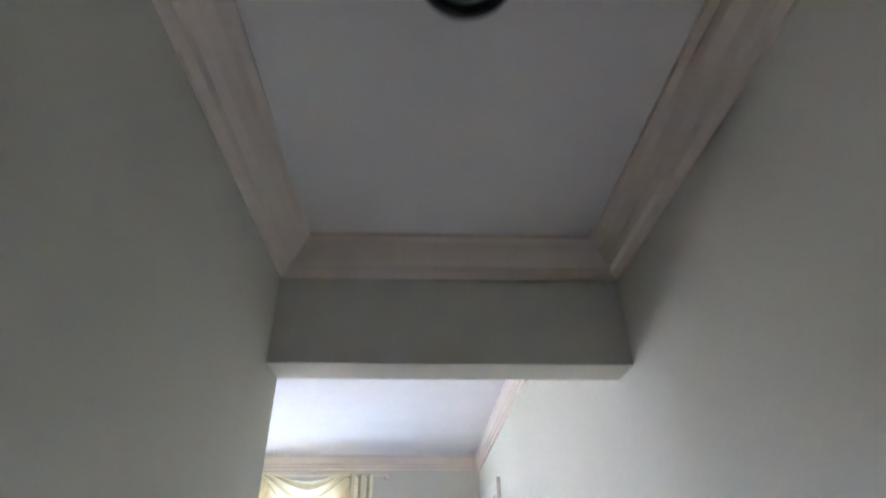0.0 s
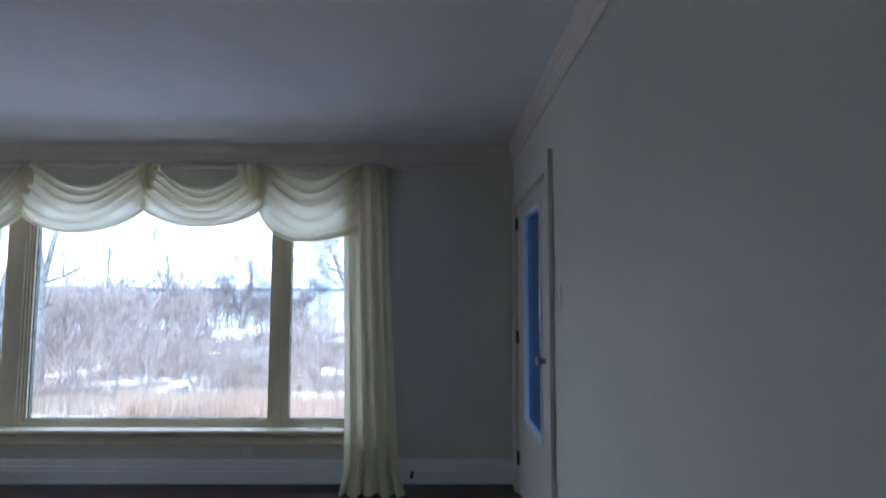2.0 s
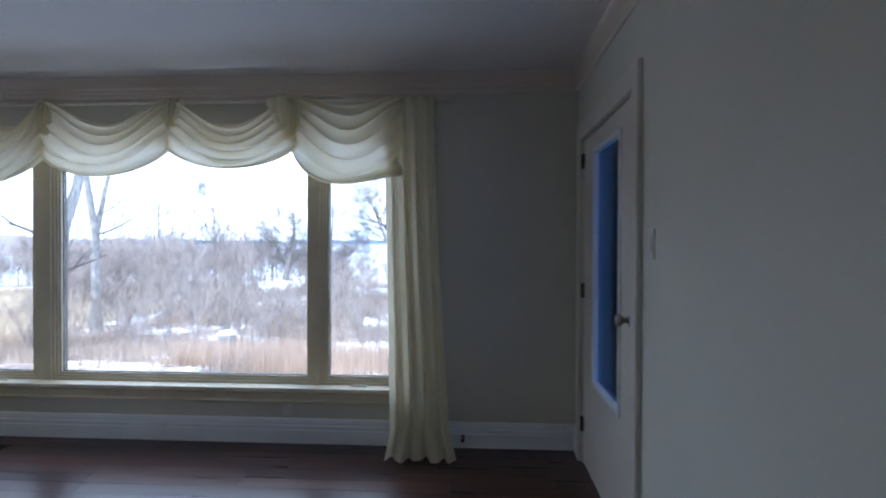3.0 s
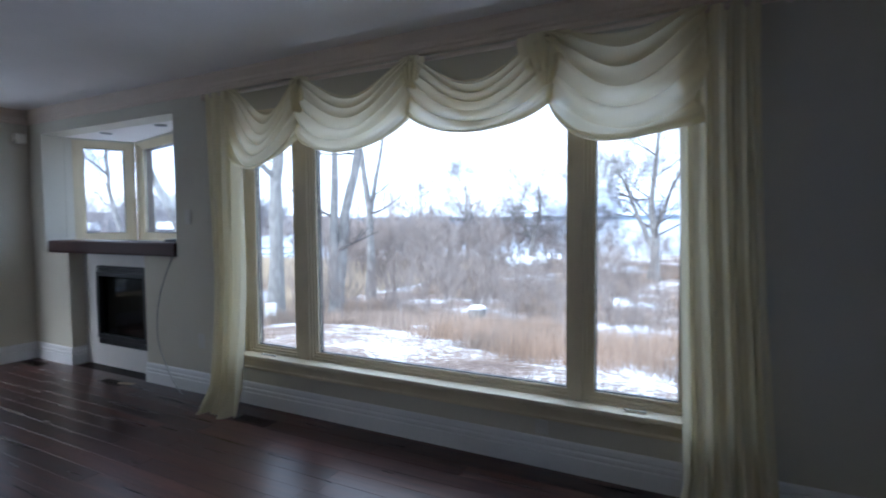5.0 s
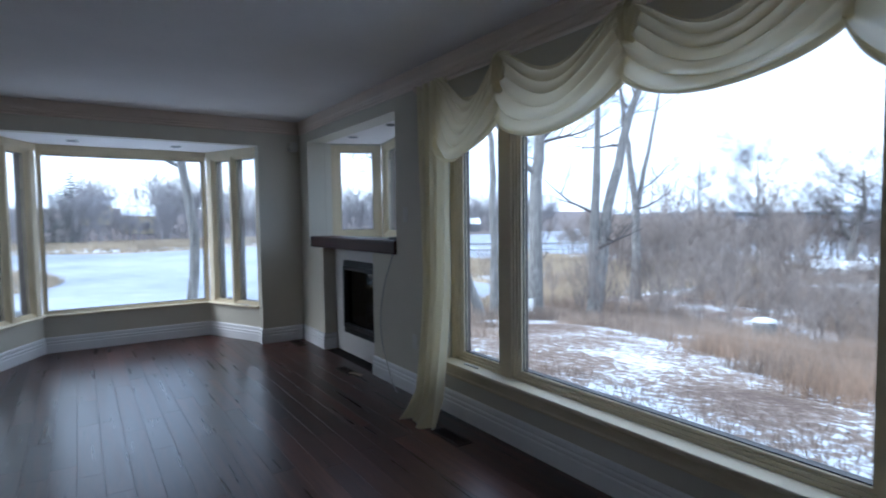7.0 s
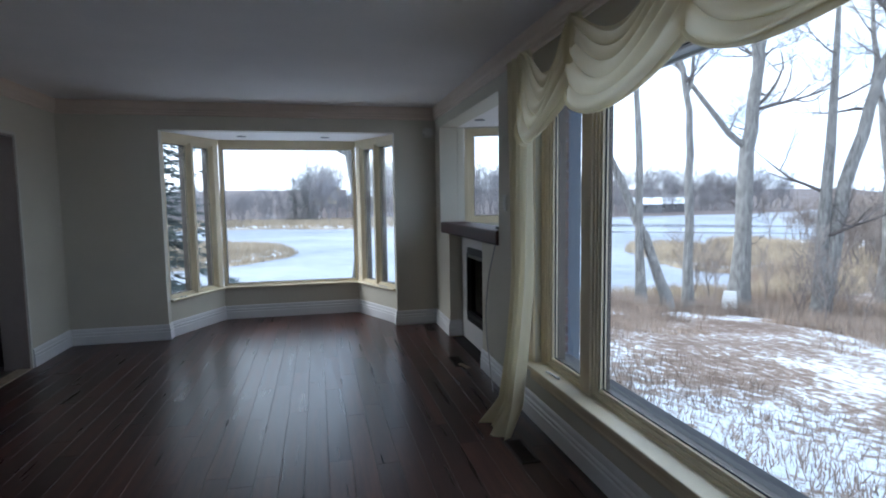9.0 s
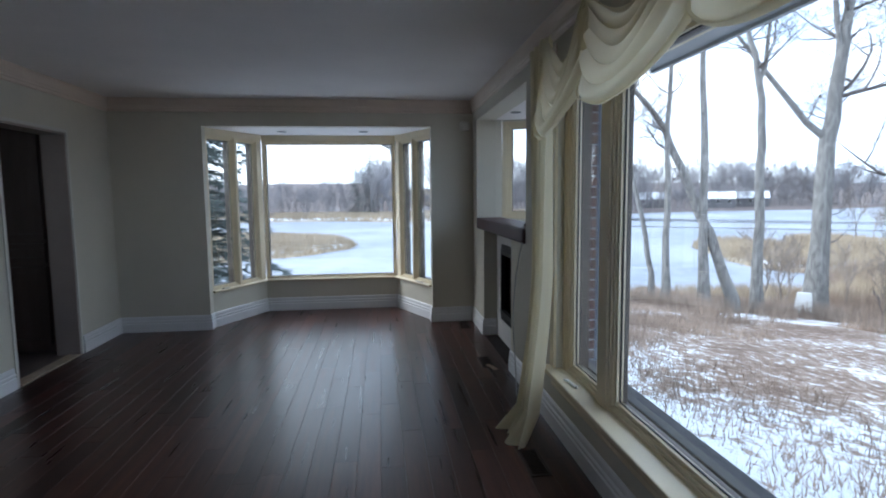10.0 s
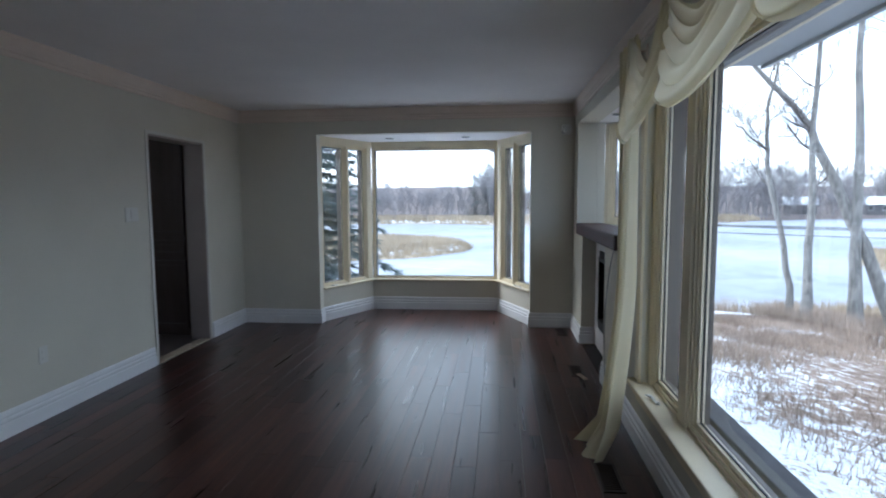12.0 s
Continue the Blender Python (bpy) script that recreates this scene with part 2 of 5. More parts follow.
BRONZE = material("dark_hinge_metal", (0.06, 0.05, 0.045), 0.4, metal=0.8, vary=0.2, bump=0.03)
PLASTIC = material("ivory_plastic", (0.66, 0.64, 0.58), 0.4, vary=0.03, bump=0.02)
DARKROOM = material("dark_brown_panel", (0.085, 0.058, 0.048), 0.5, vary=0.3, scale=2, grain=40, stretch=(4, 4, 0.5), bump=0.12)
JAMB = material("brown_jamb_paint", (0.36, 0.30, 0.26), 0.5, vary=0.06, scale=4, bump=0.05)
BACKFLOOR = material("back_room_floor", (0.13, 0.105, 0.09), 0.5, vary=0.2, scale=5)
BRICK = material("brown_red_brick", (0.10, 0.058, 0.048), 0.85, vary=0.3, scale=14, grain=90, bump=0.5, per_object=0.25)
MORTAR = material("pale_mortar", (0.30, 0.30, 0.30), 0.9, vary=0.15, scale=20, bump=0.4)
SLATE = material("blue_grey_siding", (0.085, 0.105, 0.135), 0.6, vary=0.12, scale=4, grain=40, stretch=(1, 1, 6), bump=0.1)
SOFFIT = material("grey_soffit_metal", (0.36, 0.38, 0.40), 0.5, vary=0.05, bump=0.03)
ROOFING = material("dark_shingles", (0.06, 0.06, 0.065), 0.9, vary=0.3, scale=8)
SNOW = material("old_snow", (0.80, 0.83, 0.88), 0.8, vary=0.05, scale=3, grain=30, bump=0.3)
BARK = material("grey_bark", (0.155, 0.145, 0.135), 0.9, vary=0.35, scale=5, grain=40, stretch=(3, 3, 0.6), bump=0.6, second=(0.25, 0.24, 0.225))
TWIG = material("dark_twigs", (0.12, 0.105, 0.10), 0.9, vary=0.3, scale=2, grain=10, bump=0.0)
NEEDLE = material("blue_green_needles", (0.075, 0.095, 0.088), 0.8, vary=0.4, scale=3, grain=20, bump=0.0)
BRUSHM = material("grey_brown_brush", (0.255, 0.215, 0.19), 0.95, vary=0.35, scale=0.25, grain=3, bump=0.0, per_island=0.3)
GRASSM = material("dead_grass", (0.34, 0.265, 0.21), 0.95, vary=0.35, scale=0.5, grain=4, bump=0.0, per_island=0.35)
RUSTM = material("rust_brown_grass", (0.37, 0.265, 0.19), 0.95, vary=0.3, scale=0.6, grain=4, bump=0.0, per_island=0.3)
REEDM = material("tan_reeds", (0.45, 0.37, 0.27), 0.95, vary=0.25, scale=0.2, grain=3, bump=0.0, per_island=0.25)
# paler grey than bark: haze across the bay is mixed into this colour
WOODSM = material("hazed_bare_woods", (0.26, 0.245, 0.25), 0.95, vary=0.3, scale=0.05, grain=0.6, bump=0.0)
ICE = material("snowy_ice", (0.205, 0.235, 0.285), 0.55, vary=0.14, scale=0.06, grain=0.7, bump=0.0, second=(0.35, 0.37, 0.405))
OPENW = material("open_water", (0.05, 0.065, 0.08), 0.2, vary=0.3, scale=0.4, grain=3, bump=0.3)
# blue base colour imitates haze over the distant woods
HILL = material("haze_blue_shore", (0.10, 0.14, 0.19), 0.95, vary=0.2, scale=0.01, grain=0.1, bump=0.0)
SIDING = material("pale_house_siding", (0.60, 0.50, 0.33), 0.8, vary=0.08, scale=0.5, bump=0.0)
GREYSIDE = material("grey_house_siding", (0.16, 0.155, 0.16), 0.8, vary=0.1, scale=0.5, bump=0.0)
SHEDROOF = material("white_metal_roof", (0.80, 0.82, 0.84), 0.5, vary=0.05, scale=1, bump=0.0)
BOARDW = material("white_painted_board", (0.82, 0.82, 0.80), 0.5, vary=0.05, scale=4, bump=0.05)
SPLIT = material("split_pale_wood", (0.48, 0.38, 0.27), 0.7, vary=0.2, scale=20, bump=0.2)
CABLE = material("grey_cable", (0.36, 0.36, 0.35), 0.5, vary=0.05, bump=0.0)
GLASS = glass_material("window_glass", (0.97, 0.985, 0.98))
# dark blue tint stands in for the shade outside the clear door glass
SHADEGLASS = glass_material("shade_tinted_door_glass", (0.11, 0.17, 0.27))
SMOKED = glass_material("fireplace_glass", (0.25, 0.25, 0.25))
CLOTH = cloth_material("cream_sheer_cloth", (0.86, 0.79, 0.58), (0.84, 0.77, 0.56), 0.015)
CLOTH_THIN = cloth_material("cream_sheer_single_layer", (0.86, 0.79, 0.59), (0.84, 0.77, 0.57), 0.03)


def ground_material():
    m = bpy.data.materials.new("snowy_dead_grass_ground")
    m.use_nodes = True
    nt = m.node_tree
    b = nt.nodes["Principled BSDF"]
    b.inputs["Roughness"].default_value = 0.9
    co = nt.nodes.new("ShaderNodeNewGeometry")

    def noise_node(scale, detail, rough=0.6):
        n = nt.nodes.new("ShaderNodeTexNoise")
        n.inputs["Scale"].default_value, n.inputs["Detail"].default_value, n.inputs["Roughness"].default_value = scale, detail, rough
        nt.links.new(co.outputs["Position"], n.inputs["Vector"])
        return n
    patch, clump, fine = noise_node(0.16, 4), noise_node(6.5, 8, 0.78), noise_node(14, 4)
    s = nt.nodes.new("ShaderNodeMath")
    s.operation = "MULTIPLY_ADD"
    nt.links.new(clump.outputs["Fac"], s.inputs[0])
    s.inputs[1].default_value = 0.95
    nt.links.new(patch.outputs["Fac"], s.inputs[2])
    ramp = nt.nodes.new("ShaderNodeValToRGB")
    e = ramp.color_ramp.elements
    e[0].position, e[0].color = 0.82, (0.14, 0.09, 0.065, 1)
    e[1].position, e[1].color = 1.0, (0.80, 0.84, 0.90, 1)
    mid = e.new(0.945)
    mid.color = (0.33, 0.255, 0.20, 1)
    sep = nt.nodes.new("ShaderNodeSeparateXYZ")
    nt.links.new(co.outputs["Position"], sep.inputs[0])
    field = nt.nodes.new("ShaderNodeMapRange")
    field.inputs["From Min"].default_value, field.inputs["From Max"].default_value = 12.0, 26.0
    field.inputs["To Min"].default_value, field.inputs["To Max"].default_value = 0.0, 0.035
    nt.links.new(sep.outputs["Y"], field.inputs["Value"])
    cover = nt.nodes.new("ShaderNodeMath")
    cover.operation = "SUBTRACT"
    nt.links.new(s.outputs[0], cover.inputs[0])
    nt.links.new(field.outputs[0], cover.inputs[1])
    near = nt.nodes.new("ShaderNodeMapRange")
    near.inputs["From Min"].default_value, near.inputs["From Max"].default_value = 5.4, 8.2
    near.inputs["To Min"].default_value, near.inputs["To Max"].default_value = 0.11, 0.0
    nt.links.new(sep.outputs["Y"], near.inputs["Value"])
    thick = nt.nodes.new("ShaderNodeMath")
    thick.operation = "ADD"
    nt.links.new(cover.outputs[0], thick.inputs[0])
    nt.links.new(near.outputs[0], thick.inputs[1])
    nt.links.new(thick.outputs[0], ramp.inputs["Fac"])
    # low wet ground by the water is covered with tan reeds
    low = nt.nodes.new("ShaderNodeMapRange")
    low.inputs["From Min"].default_value, low.inputs["From Max"].default_value = -3.15, -3.30
    nt.links.new(sep.outputs["Z"], low.inputs["Value"])
    reed = nt.nodes.new("ShaderNodeValToRGB")
    reed.color_ramp.elements[0].position, reed.color_ramp.elements[0].color = 0.35, (0.35, 0.285, 0.205, 1)
    reed.color_ramp.elements[1].position, reed.color_ramp.elements[1].color = 0.68, (0.54, 0.45, 0.33, 1)
    nt.links.new(clump.outputs["Fac"], reed.inputs["Fac"])
    mx = nt.nodes.new("ShaderNodeMix")
    mx.data_type = "RGBA"
    nt.links.new(low.outputs[0], mx.inputs["Factor"])
    nt.links.new(ramp.outputs[0], mx.inputs["A"])
    nt.links.new(reed.outputs[0], mx.inputs["B"])
    # leaf litter under the woods of the far bank
    far = nt.nodes.new("ShaderNodeMapRange")
    far.inputs["From Min"].default_value, far.inputs["From Max"].default_value = -112.0, -122.0
    nt.links.new(sep.outputs["X"], far.inputs["Value"])
    litter = nt.nodes.new("ShaderNodeValToRGB")
    litter.color_ramp.elements[0].position, litter.color_ramp.elements[0].color = 0.60, (0.15, 0.12, 0.11, 1)
    litter.color_ramp.elements[1].position, litter.color_ramp.elements[1].color = 0.85, (0.55, 0.57, 0.62, 1)
    nt.links.new(patch.outputs["Fac"], litter.inputs["Fac"])
    mx3 = nt.nodes.new("ShaderNodeMix")
    mx3.data_type = "RGBA"
    nt.links.new(far.outputs[0], mx3.inputs["Factor"])
    nt.links.new(mx.outputs["Result"], mx3.inputs["A"])
    nt.links.new(litter.outputs[0], mx3.inputs["B"])
    nt.links.new(mx3.outputs["Result"], b.inputs["Base Color"])
    bp = nt.nodes.new("ShaderNodeBump")
    bp.inputs["Strength"].default_value, bp.inputs["Distance"].default_value = 0.8, 0.06
    nt.links.new(fine.outputs["Fac"], bp.inputs["Height"])
    nt.links.new(bp.outputs[0], b.inputs["Normal"])
    return m


GROUND = ground_material()

# ---- large structure ----
E_X, N_Y, S_Y, W_X = 0.82, 4.75, 0.88, -6.505
H_L, HEAD_S, CEIL_Z, HALL_Z = -0.060, 0.763, 2.495, 2.278
BAY = [(-6.625, 4.275), (-7.43, 3.90), (-7.43, 2.245), (-6.625, 1.82)]


def structure(name, bm, mat, label, category, smooth=False):
    return tagged(part(name, bm, mat, None, "", smooth), label, category, kind="structure")


wall_east = structure("wall_east", wall_mesh("x", E_X, 1.0, -2.5, 4.95, -0.5, 2.6, [(3.42, 4.55, -0.5, 2.0)]), WALL,
                      "sage green painted wall with a glazed door near the corner", "wall")
wall_north = structure("wall_north", wall_mesh("y", N_Y, 4.95, -6.7, E_X, -0.5, 2.6,
                       [(-3.50, -0.28, 0.33, 2.10), (-6.255, -4.225, 1.085, 2.25), (-5.85, -4.668, -0.5, 1.085)]), WALL,
                       "sage green painted wall with a picture window and a fireplace recess", "wall")
wall_south = structure("wall_south", wall_mesh("y", HEAD_S, S_Y, -6.7, H_L, -0.02, 2.6, [(-5.70, -4.80, -0.02, 2.045)]), WALL,
                       "sage green painted wall with an open doorway", "wall")
wall_west = structure("wall_west", wall_mesh("x", -6.625, W_X, S_Y, N_Y, -0.02, 2.6, [(1.82, 4.275, -0.02, 2.21)]), WALL,
                      "sage green painted wall opening into a bay window", "wall")
header = structure("wall_header", one_box(H_L, E_X, HEAD_S, S_Y, 1.957, 2.6), WALL, "sage painted header over the hall opening", "wall")
wall_hall = structure("wall_hall", one_box(-0.17, H_L, -2.5, HEAD_S, -0.02, 2.6), WALL, "sage green painted hall wall", "wall")
# the opening in the end wall is added to let skylight into the hall
wall_hall_end = structure("wall_hall_end", wall_mesh("y", -2.6, -2.5, -0.17, 1.0, -0.02, 2.6, [(0.30, 0.50, 1.25, 1.75)]), WALL, "sage painted wall closing the hall", "wall")
ceiling = structure("ceiling", one_box(W_X, E_X, S_Y, N_Y, CEIL_Z, 2.61), CEIL, "white painted living room ceiling", "ceiling")
ceiling_hall = structure("ceiling_hall", one_box(H_L, E_X, -2.5, HEAD_S, HALL_Z, 2.6), CEIL, "white painted low hall ceiling", "ceiling")
roof_slab = structure("roof_slab", one_box(-6.8, 1.3, -2.7, 5.0, 2.62, 2.72), ROOFING, "dark shingled roof deck above the rooms", "roof")
floor = structure("floor", one_box(-7.55, 1.0, -2.5, 5.0, -0.12, -0.0125), UNDER, "dark stained hardwood plank floor", "floor")
floor_hall = structure("floor_hall", one_box(H_L, E_X, -2.5, S_Y, -0.012, -0.001), PLANK, "dark stained wooden hall floor", "floor")

def prism(pts, z0, z1):
    bm = bmesh.new()
    lo = [bm.verts.new((x, y, z0)) for x, y in pts]
    hi = [bm.verts.new((x, y, z1)) for x, y in pts]
    n = len(pts)
    bm.faces.new(lo)
    bm.faces.new(hi)
    for i in range(n):
        bm.faces.new((lo[i], lo[(i + 1) % n], hi[(i + 1) % n], hi[i]))
    bmesh.ops.recalc_face_normals(bm, faces=bm.faces)
    return bm


# bay: knee wall, header and ceiling
structure("wall_bay_knee", sweep([(0, -0.4), (0, 0.405), (-0.13, 0.405), (-0.13, -0.4)], BAY), WALL, "low sage painted wall under the bay window", "wall")
structure("wall_bay_head", sweep([(0, 2.15), (0, 2.36), (-0.13, 2.36), (-0.13, 2.15)], BAY), FRAME, "cream painted head board above the bay window", "wall")


bay_out = [(-6.625, 4.275), (-7.425, 3.895), (-7.425, 2.25), (-6.625, 1.825)]
structure("ceiling_bay", prism(bay_out, 2.21, 2.30), CEIL, "white painted bay ceiling", "ceiling")
structure("roof_bay", prism([(-6.52, 4.55), (-7.75, 4.08), (-7.75, 2.06), (-6.52, 1.55)], 2.37, 2.45), ROOFING, "dark shingled bay roof", "roof")

# recess over the fireplace: side walls, floor ledge and ceiling of the bump-out
RECESS = [(-4.225, 5.12), (-6.04, 5.56), (-6.255, 5.03)]
structure("wall_recess_knee", sweep([(0, -0.5), (0, 1.185), (-0.10, 1.185), (-0.10, -0.5)], RECESS), WALL, "sage painted wall behind the fireplace", "wall")
structure("wall_recess_head", sweep([(0, 2.235), (0, 2.45), (-0.10, 2.45), (-0.10, 2.235)], RECESS), WALL, "sage painted strip above the recess windows", "wall")
structure("wall_recess_west", one_box(-6.355, -6.255, 4.952, 5.03, -0.5, 2.45), WALL, "sage painted recess side wall", "wall")
structure("wall_recess_east", one_box(-4.225, -4.14, 4.952, 5.20, -0.5, 2.45), WALL, "sage painted recess side wall", "wall")
structure("ceiling_recess", prism([(-4.226, 4.952), (-4.226, 5.118), (-6.04, 5.556), (-6.253, 5.03), (-6.253, 4.952)], 2.25, 2.30), CEIL, "white painted recess ceiling", "ceiling")
structure("ledge_recess", prism([(-4.226, 4.952), (-4.226, 5.118), (-6.04, 5.556), (-6.253, 5.03), (-6.253, 4.952)], 1.0, 1.085), WALL, "painted ledge behind the mantel", "wall")
structure("wall_recess_flank", one_box(-4.136, -4.05, 5.08, 5.34, -0.9, 2.45, 0.004), SLATE, "dark blue-grey boarded flank of the fireplace bump-out", "wall")
structure("wall_niche_side", one_box(-5.99, -5.85, 4.95, 5.1, 0, 1.0), WALL, "sage painted niche side", "wall")
structure("roof_recess", prism([(-3.9, 4.96), (-3.9, 5.35), (-6.1, 5.9), (-6.57, 5.1), (-6.57, 4.96)], 2.45, 2.52), ROOFING, "dark shingled bump-out roof", "roof")

# trim
CROWN_P = [(0.0, 0.0), (0.078, 0.0), (0.078, -0.012), (0.066, -0.02), (0.058, -0.036), (0.040, -0.056), (0.024, -0.066), (0.020, -0.082), (0.008, -0.092), (0.0, -0.092)]
BASE_P = [(0.0, 0.0), (0.022, 0.0), (0.022, 0.088), (0.016, 0.096), (0.020, 0.104), (0.020, 0.118), (0.012, 0.128), (0.016, 0.136), (0.013, 0.158), (0.005, 0.168), (0.0, 0.168)]


def shifted(p, dz):
    return [(o, z + dz) for o, z in p]


ROOM_P = [(0.0, 0.0), (0.038, 0.0), (0.038, -0.012), (0.034, -0.02), (0.032, -0.045), (0.030, -0.075), (0.022, -0.092), (0.022, -0.104), (0.014, -0.112), (0.014, -0.132), (0.008, -0.140), (0.0, -0.140)]
structure("trim_crown_room", sweep(shifted(ROOM_P, CEIL_Z), [(W_X, S_Y), (E_X, S_Y), (E_X, N_Y), (W_X, N_Y)], True), CROWN, "cream painted crown moulding", "crown moulding")
structure("trim_crown_hall", sweep(shifted(CROWN_P, HALL_Z), [(E_X, -2.5), (E_X, HEAD_S), (H_L, HEAD_S), (H_L, -2.5)]), CROWN, "cream painted crown moulding in the hall", "crown moulding")
structure("baseboard_east", sweep(BASE_P, [(E_X, -2.5), (E_X, 3.335)]), WHITE, "tall white moulded baseboard", "baseboard")
structure("baseboard_north", sweep(BASE_P, [(E_X, 4.64), (E_X, N_Y), (-4.668, N_Y)]), WHITE, "tall white moulded baseboard under the picture window", "baseboard")
structure("baseboard_bay", sweep(BASE_P, [(-5.85, 4.88), (-5.85, N_Y), (W_X, N_Y), (W_X, 4.275), *BAY, (W_X, 1.82), (W_X, S_Y), (-5.745, S_Y)]), WHITE,
          "tall white moulded baseboard running round the bay", "baseboard")
structure("baseboard_south", sweep(BASE_P, [(-4.755, S_Y), (H_L, S_Y), (H_L, -2.5)]), WHITE, "tall white moulded baseboard", "baseboard")


# ---- windows ----
def ring(bm, a, b, c, d, w, y0, y1, bevel=0.002):
    """A rectangular frame of width w outside the rectangle a..b by c..d."""
    blk(bm, a - w, b + w, y0, y1, c - w, c, bevel)
    blk(bm, a - w, b + w, y0, y1, d, d + w, bevel)
    blk(bm, a - w, a, y0, y1, c, d, bevel)
    blk(bm, b, b + w, y0, y1, c, d, bevel)


def window_unit(name, p0, p1, z0, z1, lites, g0, g1, label, cranks=(), steps=(0.018, 0.018, 0.018), depth=0.10, outer=0.035):
    """A window from p0 to p1 (left to right from indoors) with panes at lites, each glass from a to b along it."""
    p0, p1 = Vector(p0), Vector(p1)
    w = (p1 - p0).length
    x = (p1 - p0).normalized()
    m = Matrix(((x.x, -x.y, 0, p0.x), (x.y, x.x, 0, p0.y), (0, 0, 1, 0), (0, 0, 0, 1)))
    top = thing(name, (p0.x, p0.y, z0), label, "window", kind="structure")
    s = sum(steps)
    bm = bmesh.new()
    blk(bm, 0, w, 0.004, depth, z0, g0 - s, 0.004)
    blk(bm, 0, w, 0.004, depth, g1 + s, z1, 0.004)
    blk(bm, 0, lites[0][0] - s, 0.004, depth, g0 - s, g1 + s, 0.004)
    blk(bm, lites[-1][1] + s, w, 0.004, depth, g0 - s, g1 + s, 0.004)
    bm.transform(m)
    part("window_frame", bm, FRAME, top)
    for (a0, a1), (b0, b1) in zip(lites, lites[1:]):
        if b0 - a1 > 2 * s + 0.004:
            part("mullion", one_box(a1 + s, b0 - s, 0.0, depth, g0 - s, g1 + s, 0.004, m), FRAME, top)
    for a, b in lites:
        bm = bmesh.new()
        off = 0.0
        for k, st in enumerate(reversed(steps)):
            ring(bm, a - off, b + off, g0 - off, g1 + off, st, 0.034 - 0.011 * k, depth - 0.004 * k)
            off += st
        bm.transform(m)
        sash = part("sash", bm, FRAME, top)
        pane = part("pane", one_box(a - 0.004, b + 0.004, 0.058, 0.063, g0 - 0.004, g1 + 0.004, 0, m), GLASS, sash)
        pane.visible_shadow = False
        bm = bmesh.new()
        ring(bm, a + 0.001, b - 0.001, g0 + 0.001, g1 - 0.001, 0.02, 0.068, depth + outer, 0.0)
        bm.transform(m)
        part("outer_frame", bm, OUTER, sash, "dark brown outer sash")
        seal = bmesh.new()
        ring(seal, a + 0.006, b - 0.006, g0 + 0.006, g1 - 0.006, 0.006, 0.050, 0.057, 0)
        seal.transform(m)
        part("glazing_seal", seal, BLACK, sash)
    for c in cranks:
        bm = bmesh.new()
        blk(bm, c - 0.05, c + 0.05, -0.035, 0.006, g0 - s - 0.024, g0 - s - 0.002, 0.006)
        cyl(bm, (c + 0.02, -0.03, g0 - s - 0.004), (c + 0.02, -0.04, g0 - s + 0.016), 0.009, 0.008, 10)
        blk(bm, c - 0.075, c + 0.03, -0.052, -0.036, g0 - s + 0.006, g0 - s + 0.015, 0.004)
        cyl(bm, (c - 0.07, -0.046, g0 - s + 0.012), (c - 0.07, -0.075, g0 - s + 0.022), 0.008, 0.006, 10)
        bm.transform(m)
        part("crank_handle", bm, PLASTIC, top, "ivory folding crank handle")
    return top


pic = window_unit("window_1", (-3.50, 4.785), (-0.28, 4.785), 0.33, 2.10, [(0.105, 0.49), (0.705, 2.488), (2.64, 3.06)], 0.438, 2.04,
                  "large cream framed picture window between two casements", cranks=(0.33, 2.89), depth=0.085, outer=0.006)
stool = bmesh.new()
blk(stool, -3.60, -0.18, 4.685, 4.79, 0.355, 0.386, 0.008)
tagged(part("window_stool", stool, FRAME), "cream painted window stool below the picture window", "window sill", kind="structure")
structure("trim_apron", sweep([(0.0, 0.27), (0.014, 0.27), (0.018, 0.282), (0.014, 0.295), (0.016, 0.338), (0.028, 0.347), (0.028, 0.354), (0.0, 0.354)],
          [(-0.24, N_Y), (-3.55, N_Y)]), FRAME, "cream moulded apron under the window stool", "trim")
bm = bmesh.new()
blk(bm, -3.575, -3.503, 4.732, 4.752, 0.387, 2.17, 0.004)
blk(bm, -0.277, -0.205, 4.732, 4.752, 0.387, 2.17, 0.004)
blk(bm, -3.503, -0.277, 4.733, 4.752, 2.103, 2.17, 0.004)
structure("trim_window_casing", bm, FRAME, "cream painted casing round the picture window", "trim")

window_unit("window_2", (-7.43, 2.245), (-7.43, 3.90), 0.405, 2.15, [(0.040, 1.615)], 0.437, 2.105, "fixed centre pane of the cream framed bay window", steps=(0.010, 0.010, 0.010))
for nm, a, b in (("window_3", BAY[3], BAY[2]), ("window_4", BAY[1], BAY[0])):
    w = (Vector(b) - Vector(a)).length
    ends = (0.055, 0.13) if nm == "window_3" else (0.13, 0.055)
    window_unit(nm, a, b, 0.405, 2.15, [(ends[0], w / 2 - 0.06), (w / 2 + 0.06, w - ends[1])], 0.45, 2.095, "narrow paired casements at the side of the bay window",
                cranks=(0.17,) if nm == "window_3" else (w - 0.18,), steps=(0.013, 0.013, 0.013))
structure("sill_bay", sweep([(-0.01, 0.385), (0.035, 0.385), (0.042, 0.392), (0.042, 0.402), (0.035, 0.409), (-0.01, 0.409)], BAY), FRAME, "cream painted bay window sill", "window sill")
window_unit("window_5", (-6.255, 5.03), (-6.04, 5.56), 1.185, 2.235, [(0.105, 0.472)], 1.265, 2.16, "small cream framed side window above the mantel", steps=(0.02, 0.02, 0.02))
